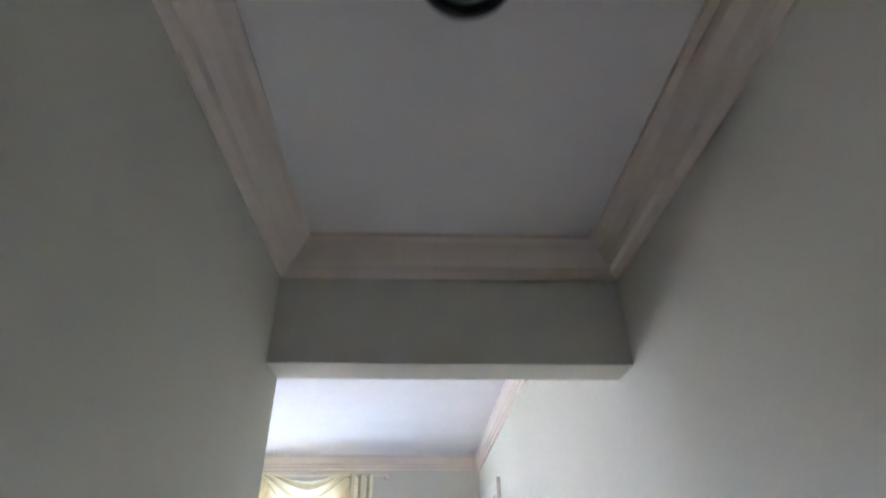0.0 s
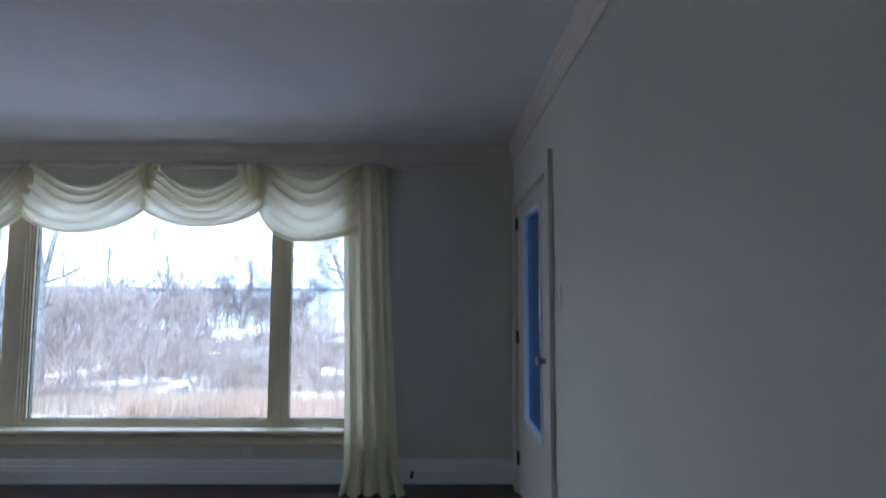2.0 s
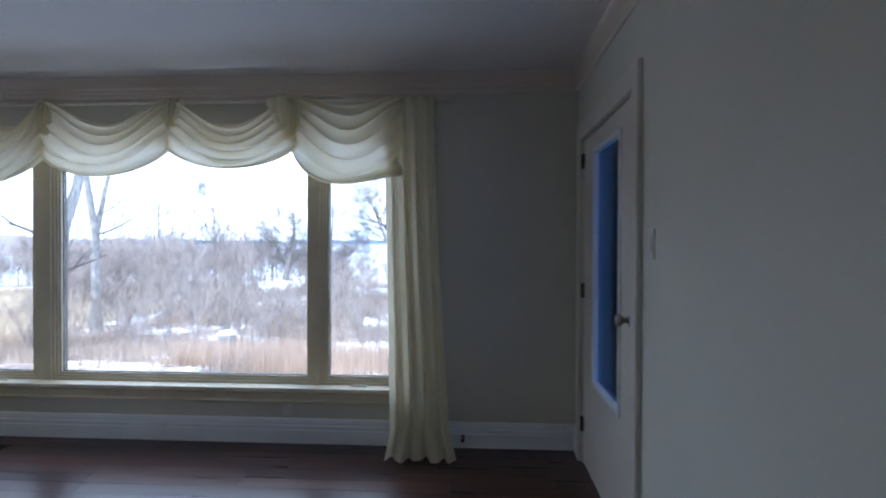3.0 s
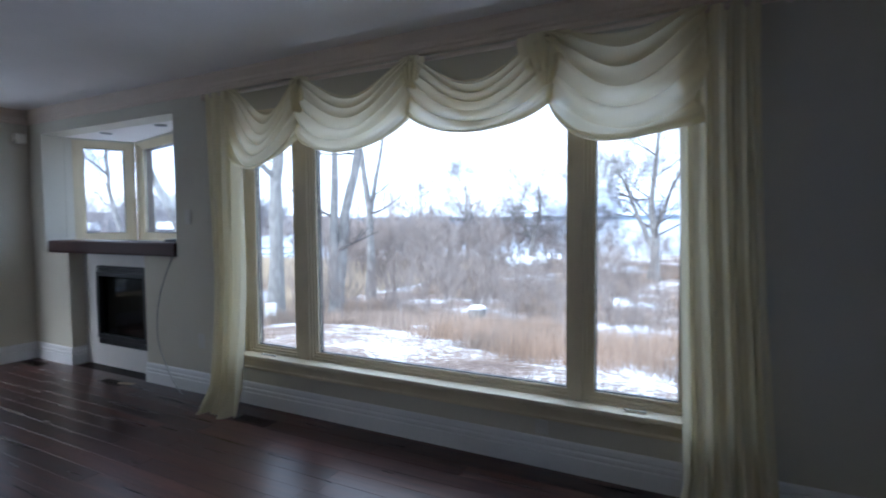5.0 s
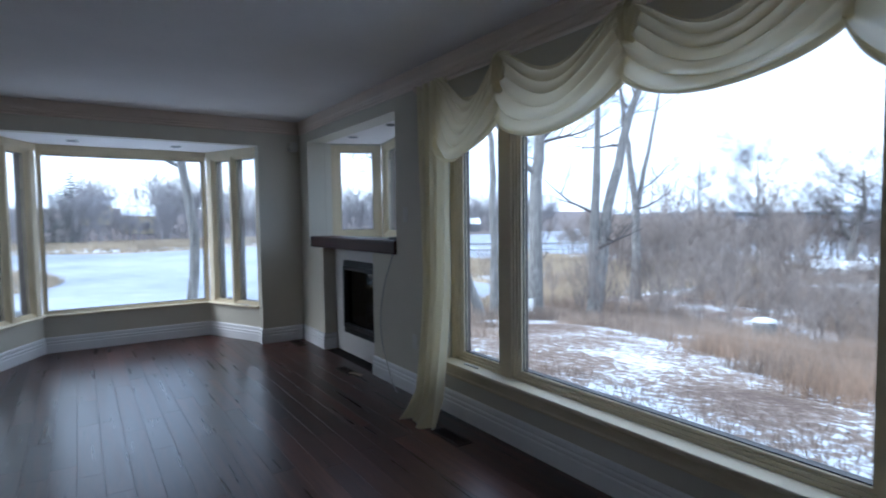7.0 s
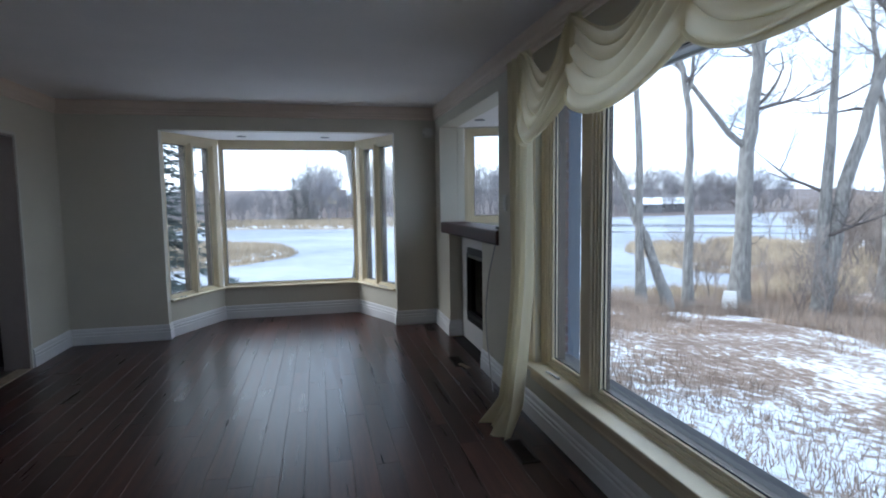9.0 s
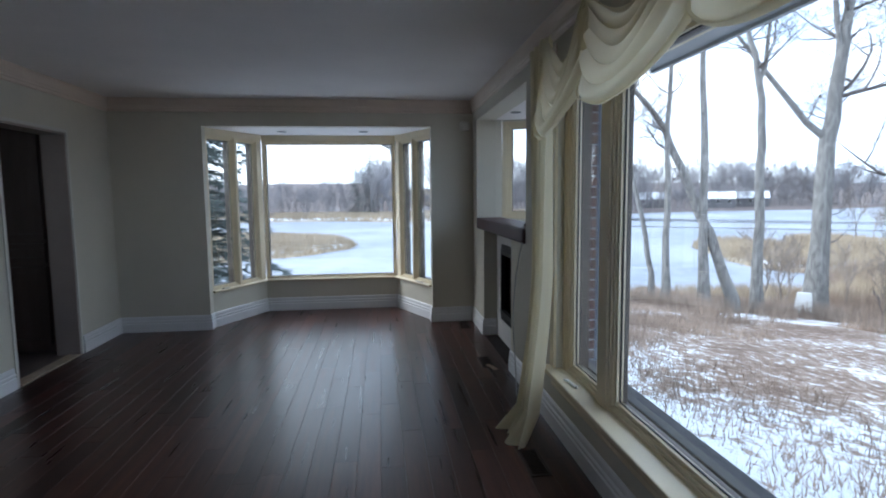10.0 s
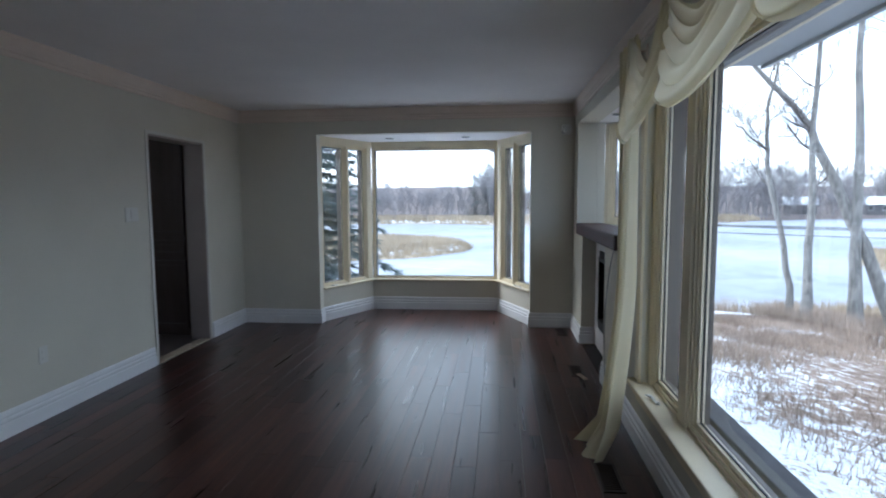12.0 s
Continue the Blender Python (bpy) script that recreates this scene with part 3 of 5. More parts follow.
window_unit("window_6", (-6.04, 5.56), (-4.225, 5.12), 1.185, 2.235, [(0.13, 1.00), (1.14, 1.78)], 1.265, 2.16, "cream framed windows behind the mantel", steps=(0.02, 0.02, 0.02))


# invented window behind the camera, sized to set how bright the hall is
window_unit("window_7", (0.50, -2.5), (0.30, -2.5), 1.25, 1.75, [(0.06, 0.14)], 1.32, 1.68, "small unseen window added to light the hall")


# ---- glazed door to the outside ----
door = thing("door_1", (E_X, 3.44, 0.0), "cream painted door with one tall glass pane, closed", "door", kind="structure")
slab = wall_mesh("x", 0.822, 0.866, 3.428, 4.542, 0.008, 1.992, [(3.66, 4.24, 0.56, 1.89)])
slab_ob = part("door_slab", slab, DOORW, door)
bm = bmesh.new()
my = Matrix(((0, 1, 0, 0.866), (1, 0, 0, 0), (0, 0, 1, 0), (0, 0, 0, 1)))
ring(bm, 3.685, 4.215, 0.585, 1.865, 0.028, -0.056, -0.008, 0.004)
bm.transform(my)
bmesh.ops.recalc_face_normals(bm, faces=bm.faces)
part("glazing_bead", bm, WHITE, door, "white bead round the door glass")
# pane tint dims the view and the light coming through the door
dp = part("pane", one_box(0.838, 0.844, 3.68, 4.22, 0.58, 1.87), SHADEGLASS, door)
dp.visible_shadow = False
bm = bmesh.new()
mk = Matrix(((0, 0, -1, 0), (0, 1, 0, 0), (1, 0, 0, 0), (0, 0, 0, 1)))
lathe(bm, [(0.030, 0.0), (0.031, 0.006), (0.014, 0.012), (0.011, 0.030), (0.020, 0.038), (0.027, 0.050), (0.024, 0.062), (0.010, 0.067)], (0.822, 3.50, 1.03), 20, mk)
part("door_knob", bm, STEEL, door, "brushed metal door knob", True)
for z in (0.24, 1.07, 1.87):
    bm = bmesh.new()
    cyl(bm, (0.812, 4.546, z - 0.045), (0.812, 4.546, z + 0.045), 0.008, None, 10)
    blk(bm, 0.8175, 0.823, 4.516, 4.546, z - 0.045, z + 0.045, 0.001)
    part("hinge", bm, BRONZE, door, "dark bronze hinge")
bm = bmesh.new()
blk(bm, 0.793, 0.8185, 3.33, 3.418, 0.0, 2.10, 0.004)
blk(bm, 0.793, 0.8185, 4.556, 4.64, 0.0, 2.10, 0.004)
blk(bm, 0.795, 0.8185, 3.418, 4.556, 2.002, 2.10, 0.004)
part("door_casing", bm, DOORW, door)
storm = thing("storm_door", (1.03, 3.44, 0.0), "dark framed storm door outside the glazed door", "storm door")
bm = bmesh.new()
ring(bm, 3.50, 4.50, 0.10, 1.93, 0.06, 0.0, 0.03, 0.003)
blk(bm, 3.50, 4.50, 0.0, 0.03, 1.10, 1.16, 0.003)
bm.transform(Matrix(((0, 1, 0, 1.03), (1, 0, 0, 0), (0, 0, 1, 0), (0, 0, 0, 1))))
bmesh.ops.recalc_face_normals(bm, faces=bm.faces)
part("frame", bm, BLACK, storm)

# brick skin outside
veneer_n = structure("wall_brick_north", wall_mesh("y", 4.955, 5.075, -4.04, 1.1, -0.9, 2.4, [(-3.725, -0.195, 0.28, 2.13)]), MORTAR, "brown brick outer skin round the picture window", "brick wall")
veneer_e = structure("wall_brick_east", wall_mesh("x", 1.005, 1.095, -2.5, 4.955, -0.9, 2.4, [(3.40, 4.60, -0.02, 2.05)]), MORTAR, "brown brick outer skin round the side door", "brick wall")

bm = bmesh.new()
ring(bm, -3.493, -0.287, 0.337, 2.093, 0.006, 4.874, 4.953, 0.001)
structure("trim_brick_mould", bm, OUTER, "dark brown outer moulding round the picture window", "trim")
bm = bmesh.new()
blk(bm, -3.722, -0.198, 4.954, 5.10, 0.285, 0.385, 0.006)
for v in bm.verts:
    if v.co.y > 5.05:
        v.co.z -= 0.03
structure("sill_outer", bm, ROOFING, "dark grey sloping outer sill below the picture window", "window sill")

# eave over the picture window
eave = thing("eave", (-1.4, 5.05, 2.27), "grey metal soffit with a vent strip and fascia", "eave", kind="structure")
part("soffit", one_box(-3.88, 1.3, 5.08, 5.50, 2.26, 2.275, 0.0), SOFFIT, eave)
part("fascia", one_box(-3.88, 1.3, 5.50, 5.53, 2.24, 2.42, 0.003), SOFFIT, eave)
bm = bmesh.new()
for k in range(4):
    blk(bm, -3.8, 1.2, 5.17 + 0.022 * k, 5.18 + 0.022 * k, 2.252, 2.2605)
part("vent_strip", bm, BLACK, eave)
# unseen eave, added to keep skylight off the side door
east_shade_eave = thing("eave", (1.1, 3.9, 2.27), "unseen grey soffit added over the side door to block skylight", "eave", kind="structure")
part("soffit", one_box(1.10, 2.30, 1.5, 5.04, 2.26, 2.275), SOFFIT, east_shade_eave)
part("fascia", one_box(2.30, 2.33, 1.5, 5.04, 2.24, 2.42, 0.003), SOFFIT, east_shade_eave)
part("frieze_board", one_box(-3.88, 1.3, 5.077, 5.10, 2.13, 2.258, 0.003), FRAME, eave)


# ---- doorway and the dark room behind it ----
dw = thing("doorway", (-5.25, 0.83, 0), "open doorway lined with brown painted boards", "doorway", kind="structure")
part("jamb", one_box(-5.698, -5.680, 0.68, 0.884, 0, 2.027, 0.002), JAMB, dw)
part("jamb", one_box(-4.82, -4.802, 0.68, 0.884, 0, 2.027, 0.002), JAMB, dw)
part("head_jamb", one_box(-5.698, -4.802, 0.68, 0.884, 2.027, 2.043, 0.002), JAMB, dw)
bm = bmesh.new()
blk(bm, -5.729, -5.702, 0.8825, 0.892, 0, 2.073, 0.002)
blk(bm, -4.798, -4.771, 0.8825, 0.892, 0, 2.073, 0.002)
blk(bm, -5.702, -4.798, 0.8825, 0.892, 2.046, 2.073, 0.002)
part("casing", bm, PLASTIC, dw, "thin pale casing strip")
part("threshold", one_box(-5.680, -4.82, 0.78, 0.90, 0.001, 0.010, 0.003), SPLIT, dw, "worn pale threshold strip")
# the dimness of the back room is put into its dark wall colour
structure("wall_back_room_side", one_box(-6.35, -6.25, -1.5, HEAD_S, 0, 2.6), DARKROOM, "back room wall coloured dark brown to look unlit", "wall")
structure("wall_back_room_end", one_box(-6.35, -3.2, -1.6, -1.5, 0, 2.6), DARKROOM, "back room wall coloured dark brown to look unlit", "wall")
structure("wall_back_room_near", wall_mesh("x", -3.3, -3.2, -1.5, HEAD_S, 0, 2.6, [(-1.2, 0.3, 0.9, 2.1)]), DARKROOM, "back room wall coloured dark brown to look unlit", "wall")
structure("ceiling_back_room", one_box(-6.35, -3.2, -1.6, HEAD_S, 2.3, 2.4), CEIL, "plain ceiling of the back room", "ceiling")
structure("floor_back_room", one_box(-6.25, -3.3, -1.5, 0.78, -0.012, 0.0), BACKFLOOR, "brown tiled floor of the back room", "floor")
cab = thing("tall_cabinet", (-6.0, -0.25, 0.0), "tall dark brown wooden cabinet with framed panel doors", "cabinet")
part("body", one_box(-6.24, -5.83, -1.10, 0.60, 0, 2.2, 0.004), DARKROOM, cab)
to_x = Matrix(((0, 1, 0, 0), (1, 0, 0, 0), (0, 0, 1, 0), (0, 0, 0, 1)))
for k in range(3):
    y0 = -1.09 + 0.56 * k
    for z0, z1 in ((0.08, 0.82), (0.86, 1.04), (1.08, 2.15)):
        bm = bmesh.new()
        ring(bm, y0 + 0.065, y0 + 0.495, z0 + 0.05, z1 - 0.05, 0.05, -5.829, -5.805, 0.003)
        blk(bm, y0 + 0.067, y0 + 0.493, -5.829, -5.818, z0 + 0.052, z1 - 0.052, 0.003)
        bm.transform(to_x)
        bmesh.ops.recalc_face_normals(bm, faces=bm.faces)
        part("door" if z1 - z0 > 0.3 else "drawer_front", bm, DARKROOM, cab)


# invented window, out of view, that lets skylight onto the cabinet
window_unit("window_8", (-3.3, 0.3), (-3.3, -1.2), 0.90, 2.10, [(0.07, 0.70), (0.80, 1.43)], 0.97, 2.03, "unseen window added to light the back room")


# ---- fireplace ----
fire = thing("fireplace", (-5.2, 4.88, 0.0), "black gas fireplace in a white panel surround, unlit", "fireplace")
part("surround", wall_mesh("y", 4.885, 4.94, -5.846, -4.674, 0.0, 1.08, [(-5.632, -4.862, 0.205, 0.968)]), PANEL, fire, "plain white panel")
bm = bmesh.new()
mz = Matrix.Translation((0, 4.885, 0))
ring(bm, -5.592, -4.902, 0.305, 0.865, 0.04, -0.012, 0.05, 0.003)
bm.transform(mz)
part("firebox_frame", bm, BLACK, fire)
for z0, z1 in ((0.210, 0.262), (0.908, 0.964)):
    bm = bmesh.new()
    n = 4
    for k in range(n):
        zz = z0 + (z1 - z0) * (k + 0.5) / n
        blk(bm, -5.628, -4.866, 4.878, 4.90, zz - 0.004, zz + 0.004, 0.001)
    blk(bm, -5.628, -4.866, 4.905, 4.912, z0, z1)
    part("louvre", bm, BLACK, fire)
bm = bmesh.new()
blk(bm, -5.592, -4.902, 5.30, 5.32, 0.2, 0.9)
blk(bm, -5.612, -5.592, 4.93, 5.32, 0.2, 0.9)
blk(bm, -4.902, -4.882, 4.93, 5.32, 0.2, 0.9)
blk(bm, -5.612, -4.882, 4.93, 5.32, 0.18, 0.2)
blk(bm, -5.612, -4.882, 4.93, 5.32, 0.9, 0.92)
part("firebox", bm, SOOT, fire)
part("fire_glass", one_box(-5.592, -4.902, 4.915, 4.919, 0.305, 0.865), SMOKED, fire)
for k in range(4):
    bm = bmesh.new()
    a = Vector((-5.54 + 0.12 * k, 5.02 + 0.05 * (k % 2), 0.25 + 0.05 * (k // 2)))
    cyl(bm, a, a + Vector((0.25, 0.06 - 0.1 * (k % 2), 0.03)), 0.038, 0.030, 10)
    part("log", bm, SPLIT, fire, "pale ceramic log")

mantel = bmesh.new()
blk(mantel, -6.17, -4.232, 4.728, 5.02, 1.088, 1.205, 0.018)
tagged(part("mantel_shelf", mantel, MANTEL), "thick dark wooden mantel shelf with rounded edges", "mantel shelf")
bm = bmesh.new()
blk(bm, -4.46, -4.26, 4.80, 4.92, 1.2055, 1.228, 0.005)
blk(bm, -4.40, -4.34, 4.83, 4.87, 1.226, 1.232, 0.002)
tagged(part("media_box", bm, BLACK), "small flat black box on the mantel shelf", "electronic box")
verts, faces = [], []
pts = [Vector(p) for p in ((-4.26, 4.735, 1.10), (-4.30, 4.728, 1.02), (-4.40, 4.725, 0.85), (-4.47, 4.724, 0.65), (-4.49, 4.722, 0.45), (-4.44, 4.716, 0.30), (-4.34, 4.705, 0.17), (-4.22, 4.68, 0.06), (-4.12, 4.66, 0.008), (-4.05, 4.64, 0.006))]
smooth_pts = []
for i in range(len(pts) - 1):
    for k in range(4):
        smooth_pts.append(pts[i].lerp(pts[i + 1], k / 4))
for _ in range(3):
    smooth_pts = [smooth_pts[0]] + [(a + b * 2 + c) / 4 for a, b, c in zip(smooth_pts, smooth_pts[1:], smooth_pts[2:])] + [smooth_pts[-1]]
tube_lists(smooth_pts, [0.0045] * len(smooth_pts), 6, verts, faces)
tagged(part("cable", from_lists("cable", verts, faces), CABLE), "thin grey cable hanging from the mantel to the floor", "cable")


# ---- curtains ----
rod = thing("curtain_rod", (-1.8, 4.62, 2.27), "slim cream curtain rod above the picture window", "curtain rod")
bm = bmesh.new()
cyl(bm, (-3.70, 4.655, 2.300), (-0.03, 4.655, 2.300), 0.014, None, 14)
part("pole", bm, CROWN, rod)
for x in (-3.72, -0.01):
    bm = bmesh.new()
    bmesh.ops.create_uvsphere(bm, u_segments=14, v_segments=8, radius=0.026, matrix=Matrix.Translation((x, 4.655, 2.300)))
    part("finial", bm, CROWN, rod, "", True)
for x in (-3.55, -1.9, -0.16):
    bm = bmesh.new()
    blk(bm, x - 0.01, x + 0.01, 4.66, 4.75, 2.280, 2.287, 0.002)
    blk(bm, x - 0.014, x + 0.014, 4.742, 4.7495, 2.245, 2.325, 0.002)
    part("bracket", bm, CROWN, rod)

curtain = thing("swag_curtain", (-1.8, 4.62, 0.0), "cream sheer scarf curtain draped in four swags with floor-length tails", "curtain")


def cloth_grid(name, fn, nu, nv, mat):
    verts, faces = [], []
    for i in range(nu + 1):
        for j in range(nv + 1):
            verts.append(fn(i / nu, j / nv))
    for i in range(nu):
        for j in range(nv):
            a = i * (nv + 1) + j
            faces.append((a, a + 1, a + nv + 2, a + nv + 1))
    ob = part(name, from_lists(name, verts, faces), mat, curtain, "", True)
    return ob


def swag(x0, x1, z_low, tip0, tip1, dip, seed, skew=0.0):
    rng = random.Random(seed)
    ph = [rng.uniform(0, 6.28) for _ in range(6)]

    def fn(u, v):
        hang = (4 * u * (1 - u)) ** 0.72
        spread = math.sin(math.pi * u) ** 0.6
        ztop = 2.318 - dip * math.sin(math.pi * u) ** 1.7
        tip = tip0 + (tip1 - tip0) * u
        zbot = tip - (tip - z_low) * hang
        z = ztop + (zbot - ztop) * v ** (0.95 + 1.5 * (1 - spread))
        fan = v ** 0.9 * 5.4 + 0.35 * math.sin(2.6 * u + ph[1]) + 0.18 * math.sin(6.1 * u + ph[2])
        roll = 2 * math.pi * fan + ph[0]
        fold = math.cos(roll)
        fold += 0.22 * math.sin(v * 6.28 * 8.3 + ph[3] + 2.6 * u)
        gather = math.sin(v * 40 + ph[4]) * 0.012 * (1 - spread)
        y = 4.640 - 0.045 * spread * (0.3 + v) - 0.055 * hang * v * v + 0.026 * fold * (0.12 + 0.88 * spread) * (0.5 + 0.5 * v) + gather
        y -= 0.022 * (1 - spread) * (1 - v)
        x = x0 + (x1 - x0) * (u + skew * math.sin(math.pi * u) * (v - 0.5)) + 0.012 * (1 - spread) * math.sin(v * 22 + ph[5])
        z += 0.030 * math.sin(roll) * spread * (0.55 + 0.45 * math.sin(1.9 * u + ph[2]) ** 2) * min(1.0, 6 * v, 8 * (1 - v))
        return Vector((x, y, z))
    cloth_grid("swag_hem", lambda u, v: fn(u, 0.95 + 0.056 * v) + Vector((0, -0.006 - 0.008 * math.sin(math.pi * v), -0.003)), 44, 6, CLOTH)
    return cloth_grid("swag", fn, 44, 110, CLOTH_THIN)


swag(-3.42, -2.74, 1.735, 1.93, 1.96, 0.20, 3, -0.10)
swag(-2.79, -1.86, 1.795, 1.97, 2.02, 0.17, 5)
swag(-1.92, -1.00, 1.84, 2.02, 2.015, 0.19, 8, 0.06)
swag(-1.07, -0.33, 1.735, 2.015, 1.81, 0.06, 11)


def panel(x0, x1, b0, b1, ybot, folds, seed, tails):
    rng = random.Random(seed)
    ph = rng.uniform(0, 6)

    def fn(u, v):
        w = v ** 1.6
        x = (x0 + (x1 - x0) * u) * (1 - w) + (b0 + (b1 - b0) * u) * w
        amp = 0.016 + 0.022 * v
        f = math.sin(u * 6.28 * folds + ph + 0.8 * math.sin(2.5 * v)) + 0.4 * math.sin(u * 6.28 * folds * 1.9 + 2 * ph + v)
        y = 4.635 + (ybot - 4.635) * max(0.0, (v - 0.55) / 0.45) ** 1.5 + amp * f
        z = 2.312 - (2.312 - 0.004) * v
        # the hem lies on the floor in points
        if v > 0.93:
            t = (v - 0.93) / 0.07
            y -= tails * t * (0.4 + 0.6 * abs(math.sin(u * 6.28)))
            x += tails * 0.5 * t * (u - 0.5) * 2
            z = max(0.004 + 0.012 * (1 + math.sin(9 * u + ph)) * (1 - t), z)
        return Vector((x, y, z))
    return cloth_grid("curtain_tail", fn, 60, 70, CLOTH)


panel(-3.66, -3.31, -3.60, -3.30, 4.52, 3.6, 2, 0.10)
panel(-0.44, -0.12, -0.38, 0.00, 4.54, 4.2, 6, 0.07)
# cloth gathered over the rod where the swags meet
for xk, zt, zb, wd in ((-2.765, 2.324, 2.07, 0.085), (-1.885, 2.326, 2.11, 0.09), (-1.09, 2.328, 2.05, 0.15)):
    def knot(u, v, xk=xk, zt=zt, zb=zb, wd=wd):
        a = (u - 0.5) * 2
        w = wd * (1.0 - 0.8 * v ** 1.5)
        return Vector((xk + a * w + 0.025 * v, 4.625 + 0.030 * a * a * (1 - v) - 0.007 * math.cos(a * 14 + 2 * v) - 0.03 * math.sin(2.6 * v), zt + (zb - zt) * v - 0.012 * a * a))
    cloth_grid("gathered_fold", knot, 28, 16, CLOTH)


# ---- small fixtures ----
def plate(name, centre, normal, label, toggle, w=0.07, h=0.115):
    """A wall plate: its front looks along normal ('x-', 'y+', 'y-')."""
    cx, cy, cz = centre
    m = {"y-": Matrix(((1, 0, 0, cx), (0, 1, 0, cy), (0, 0, 1, cz), (0, 0, 0, 1))),
         "y+": Matrix(((-1, 0, 0, cx), (0, -1, 0, cy), (0, 0, 1, cz), (0, 0, 0, 1))),
         "x-": Matrix(((0, 1, 0, cx), (-1, 0, 0, cy), (0, 0, 1, cz), (0, 0, 0, 1)))}[normal]
    t = thing(name, (cx, cy, cz), label, "light switch" if toggle else "outlet")
    part("plate", one_box(-w / 2, w / 2, -0.007, 0.0, -h / 2, h / 2, 0.003, m), PLASTIC, t)
    if toggle:
        part("rocker", one_box(-0.016, 0.016, -0.011, -0.006, -0.032, 0.032, 0.002, m), PLASTIC, t)
    else:
        for s in (-0.022, 0.022):
            part("socket", one_box(-0.016, 0.016, -0.010, -0.006, s - 0.014, s + 0.014, 0.003, m), PLASTIC, t)
    return t


plate("light_switch", (-4.07, N_Y, 1.415), "y-", "ivory light switch on the wall beside the curtain", True)
plate("light_switch", (E_X, 3.21, 1.36), "x-", "ivory light switch beside the glazed door", True)
plate("light_switch", (-4.55, S_Y, 1.346), "y+", "wide ivory light switch beside the dark doorway", True, w=0.16)
plate("wall_outlet", (-3.58, S_Y, 0.436), "y+", "ivory wall outlet above the baseboard", False)
plate("wall_outlet", (-3.95, N_Y, 0.42), "y-", "ivory wall outlet near the hanging cable", False)
plate("wall_outlet", (-1.13, N_Y, 0.222), "y-", "painted outlet under the picture window", False, h=0.08)

bm = bmesh.new()
blk(bm, -6.495, -6.405, 4.60, 4.70, 2.16, 2.26, 0.02)
sensor = thing("motion_sensor", (-6.475, 4.70, 2.18), "small ivory motion sensor in the corner", "motion sensor")
part("housing", bm, PLASTIC, sensor)
bm = bmesh.new()
bmesh.ops.create_uvsphere(bm, u_segments=14, v_segments=8, radius=0.022, matrix=Matrix.Translation((-6.41, 4.61, 2.195)))
part("lens", bm, PLASTIC, sensor, "", True)
part("bracket", one_box(-6.5045, -6.475, 4.66, 4.72, 2.19, 2.23, 0.003), PLASTIC, sensor)

bm = bmesh.new()
cyl(bm, (0.07, 4.73, 0.075), (0.07, 4.66, 0.075), 0.008, None, 10)
cyl(bm, (0.07, 4.665, 0.075), (0.07, 4.65, 0.075), 0.013, None, 12)
cyl(bm, (0.07, 4.73, 0.075), (0.07, 4.722, 0.075), 0.014, None, 12)
tagged(part("door_stop", bm, BLACK), "dark spring door stop on the baseboard", "door stop")


def floor_vent(x, y, along_x=True):
    t = thing("floor_vent", (x, y, 0.001), "dark metal floor vent grille near the wall", "floor vent", "floor vents along the wall")
    bm = bmesh.new()
    L, Wd = (0.30, 0.11) if along_x else (0.11, 0.30)
    blk(bm, x - L / 2, x + L / 2, y - Wd / 2, y - Wd / 2 + 0.014, 0.0005, 0.006, 0.001)
    blk(bm, x - L / 2, x + L / 2, y + Wd / 2 - 0.014, y + Wd / 2, 0.0005, 0.006, 0.001)
    blk(bm, x - L / 2, x - L / 2 + 0.014, y - Wd / 2 + 0.014, y + Wd / 2 - 0.014, 0.0005, 0.006, 0.001)
    blk(bm, x + L / 2 - 0.014, x + L / 2, y - Wd / 2 + 0.014, y + Wd / 2 - 0.014, 0.0005, 0.006, 0.001)
    part("rim", bm, BRONZE, t)
    for k in range(14):
        xs = x - L / 2 + 0.02 + (L - 0.04) * k / 13
        part("slat", one_box(xs - 0.004, xs + 0.004, y - Wd / 2 + 0.0145, y + Wd / 2 - 0.0145, 0.0005, 0.005), BRONZE, t)
    return t


floor_vent(-3.10, 4.50)
floor_vent(-6.27, 4.60)
floor_vent(-4.90, 4.58)
bm = bmesh.new()
blk(bm, -4.82, -4.68, 4.585, 4.625, 0.0005, 0.010, 0.003)
bmesh.ops.rotate(bm, cent=(-4.75, 4.6, 0), matrix=Matrix.Rotation(0.35, 3, "Z"), verts=bm.verts)
for v in bm.verts:
    if v.co.x > -4.72:
        v.co.z *= 0.5
tagged(part("wood_scrap", bm, SPLIT), "pale split scrap of wood lying on the floor", "wood scrap")


def downlight(x, y, z):
    t = thing("downlight", (x, y, z), "small recessed ceiling downlight, switched off", "downlight", "recessed downlights")
    bm = bmesh.new()
    lathe(bm, [(0.058, -0.0005), (0.060, -0.004), (0.056, -0.007), (0.046, -0.006), (0.042, -0.001)], (x, y, z), 28)
    part("trim_ring", bm, PLASTIC, t, "", True)
    bm = bmesh.new()
    lathe(bm, [(0.051, -0.0072), (0.050, -0.010), (0.030, -0.011)], (x, y, z), 24)
    part("lamp_face", bm, BLACK, t)
    return t


for p in ((-6.98, 2.58, 2.21), (-6.98, 3.52, 2.21), (-5.64, 5.03, 2.25), (-4.79, 5.03, 2.25)):
    downlight(*p)
lamp = thing("ceiling_fixture", (0.37, -0.025, HALL_Z), "round ceiling fixture base with a black ring, unlit", "ceiling light")
bm = bmesh.new()
prof = [(0.052, -0.0005), (0.072, -0.0005), (0.074, -0.010), (0.070, -0.018), (0.058, -0.020), (0.053, -0.012)]
rings = []
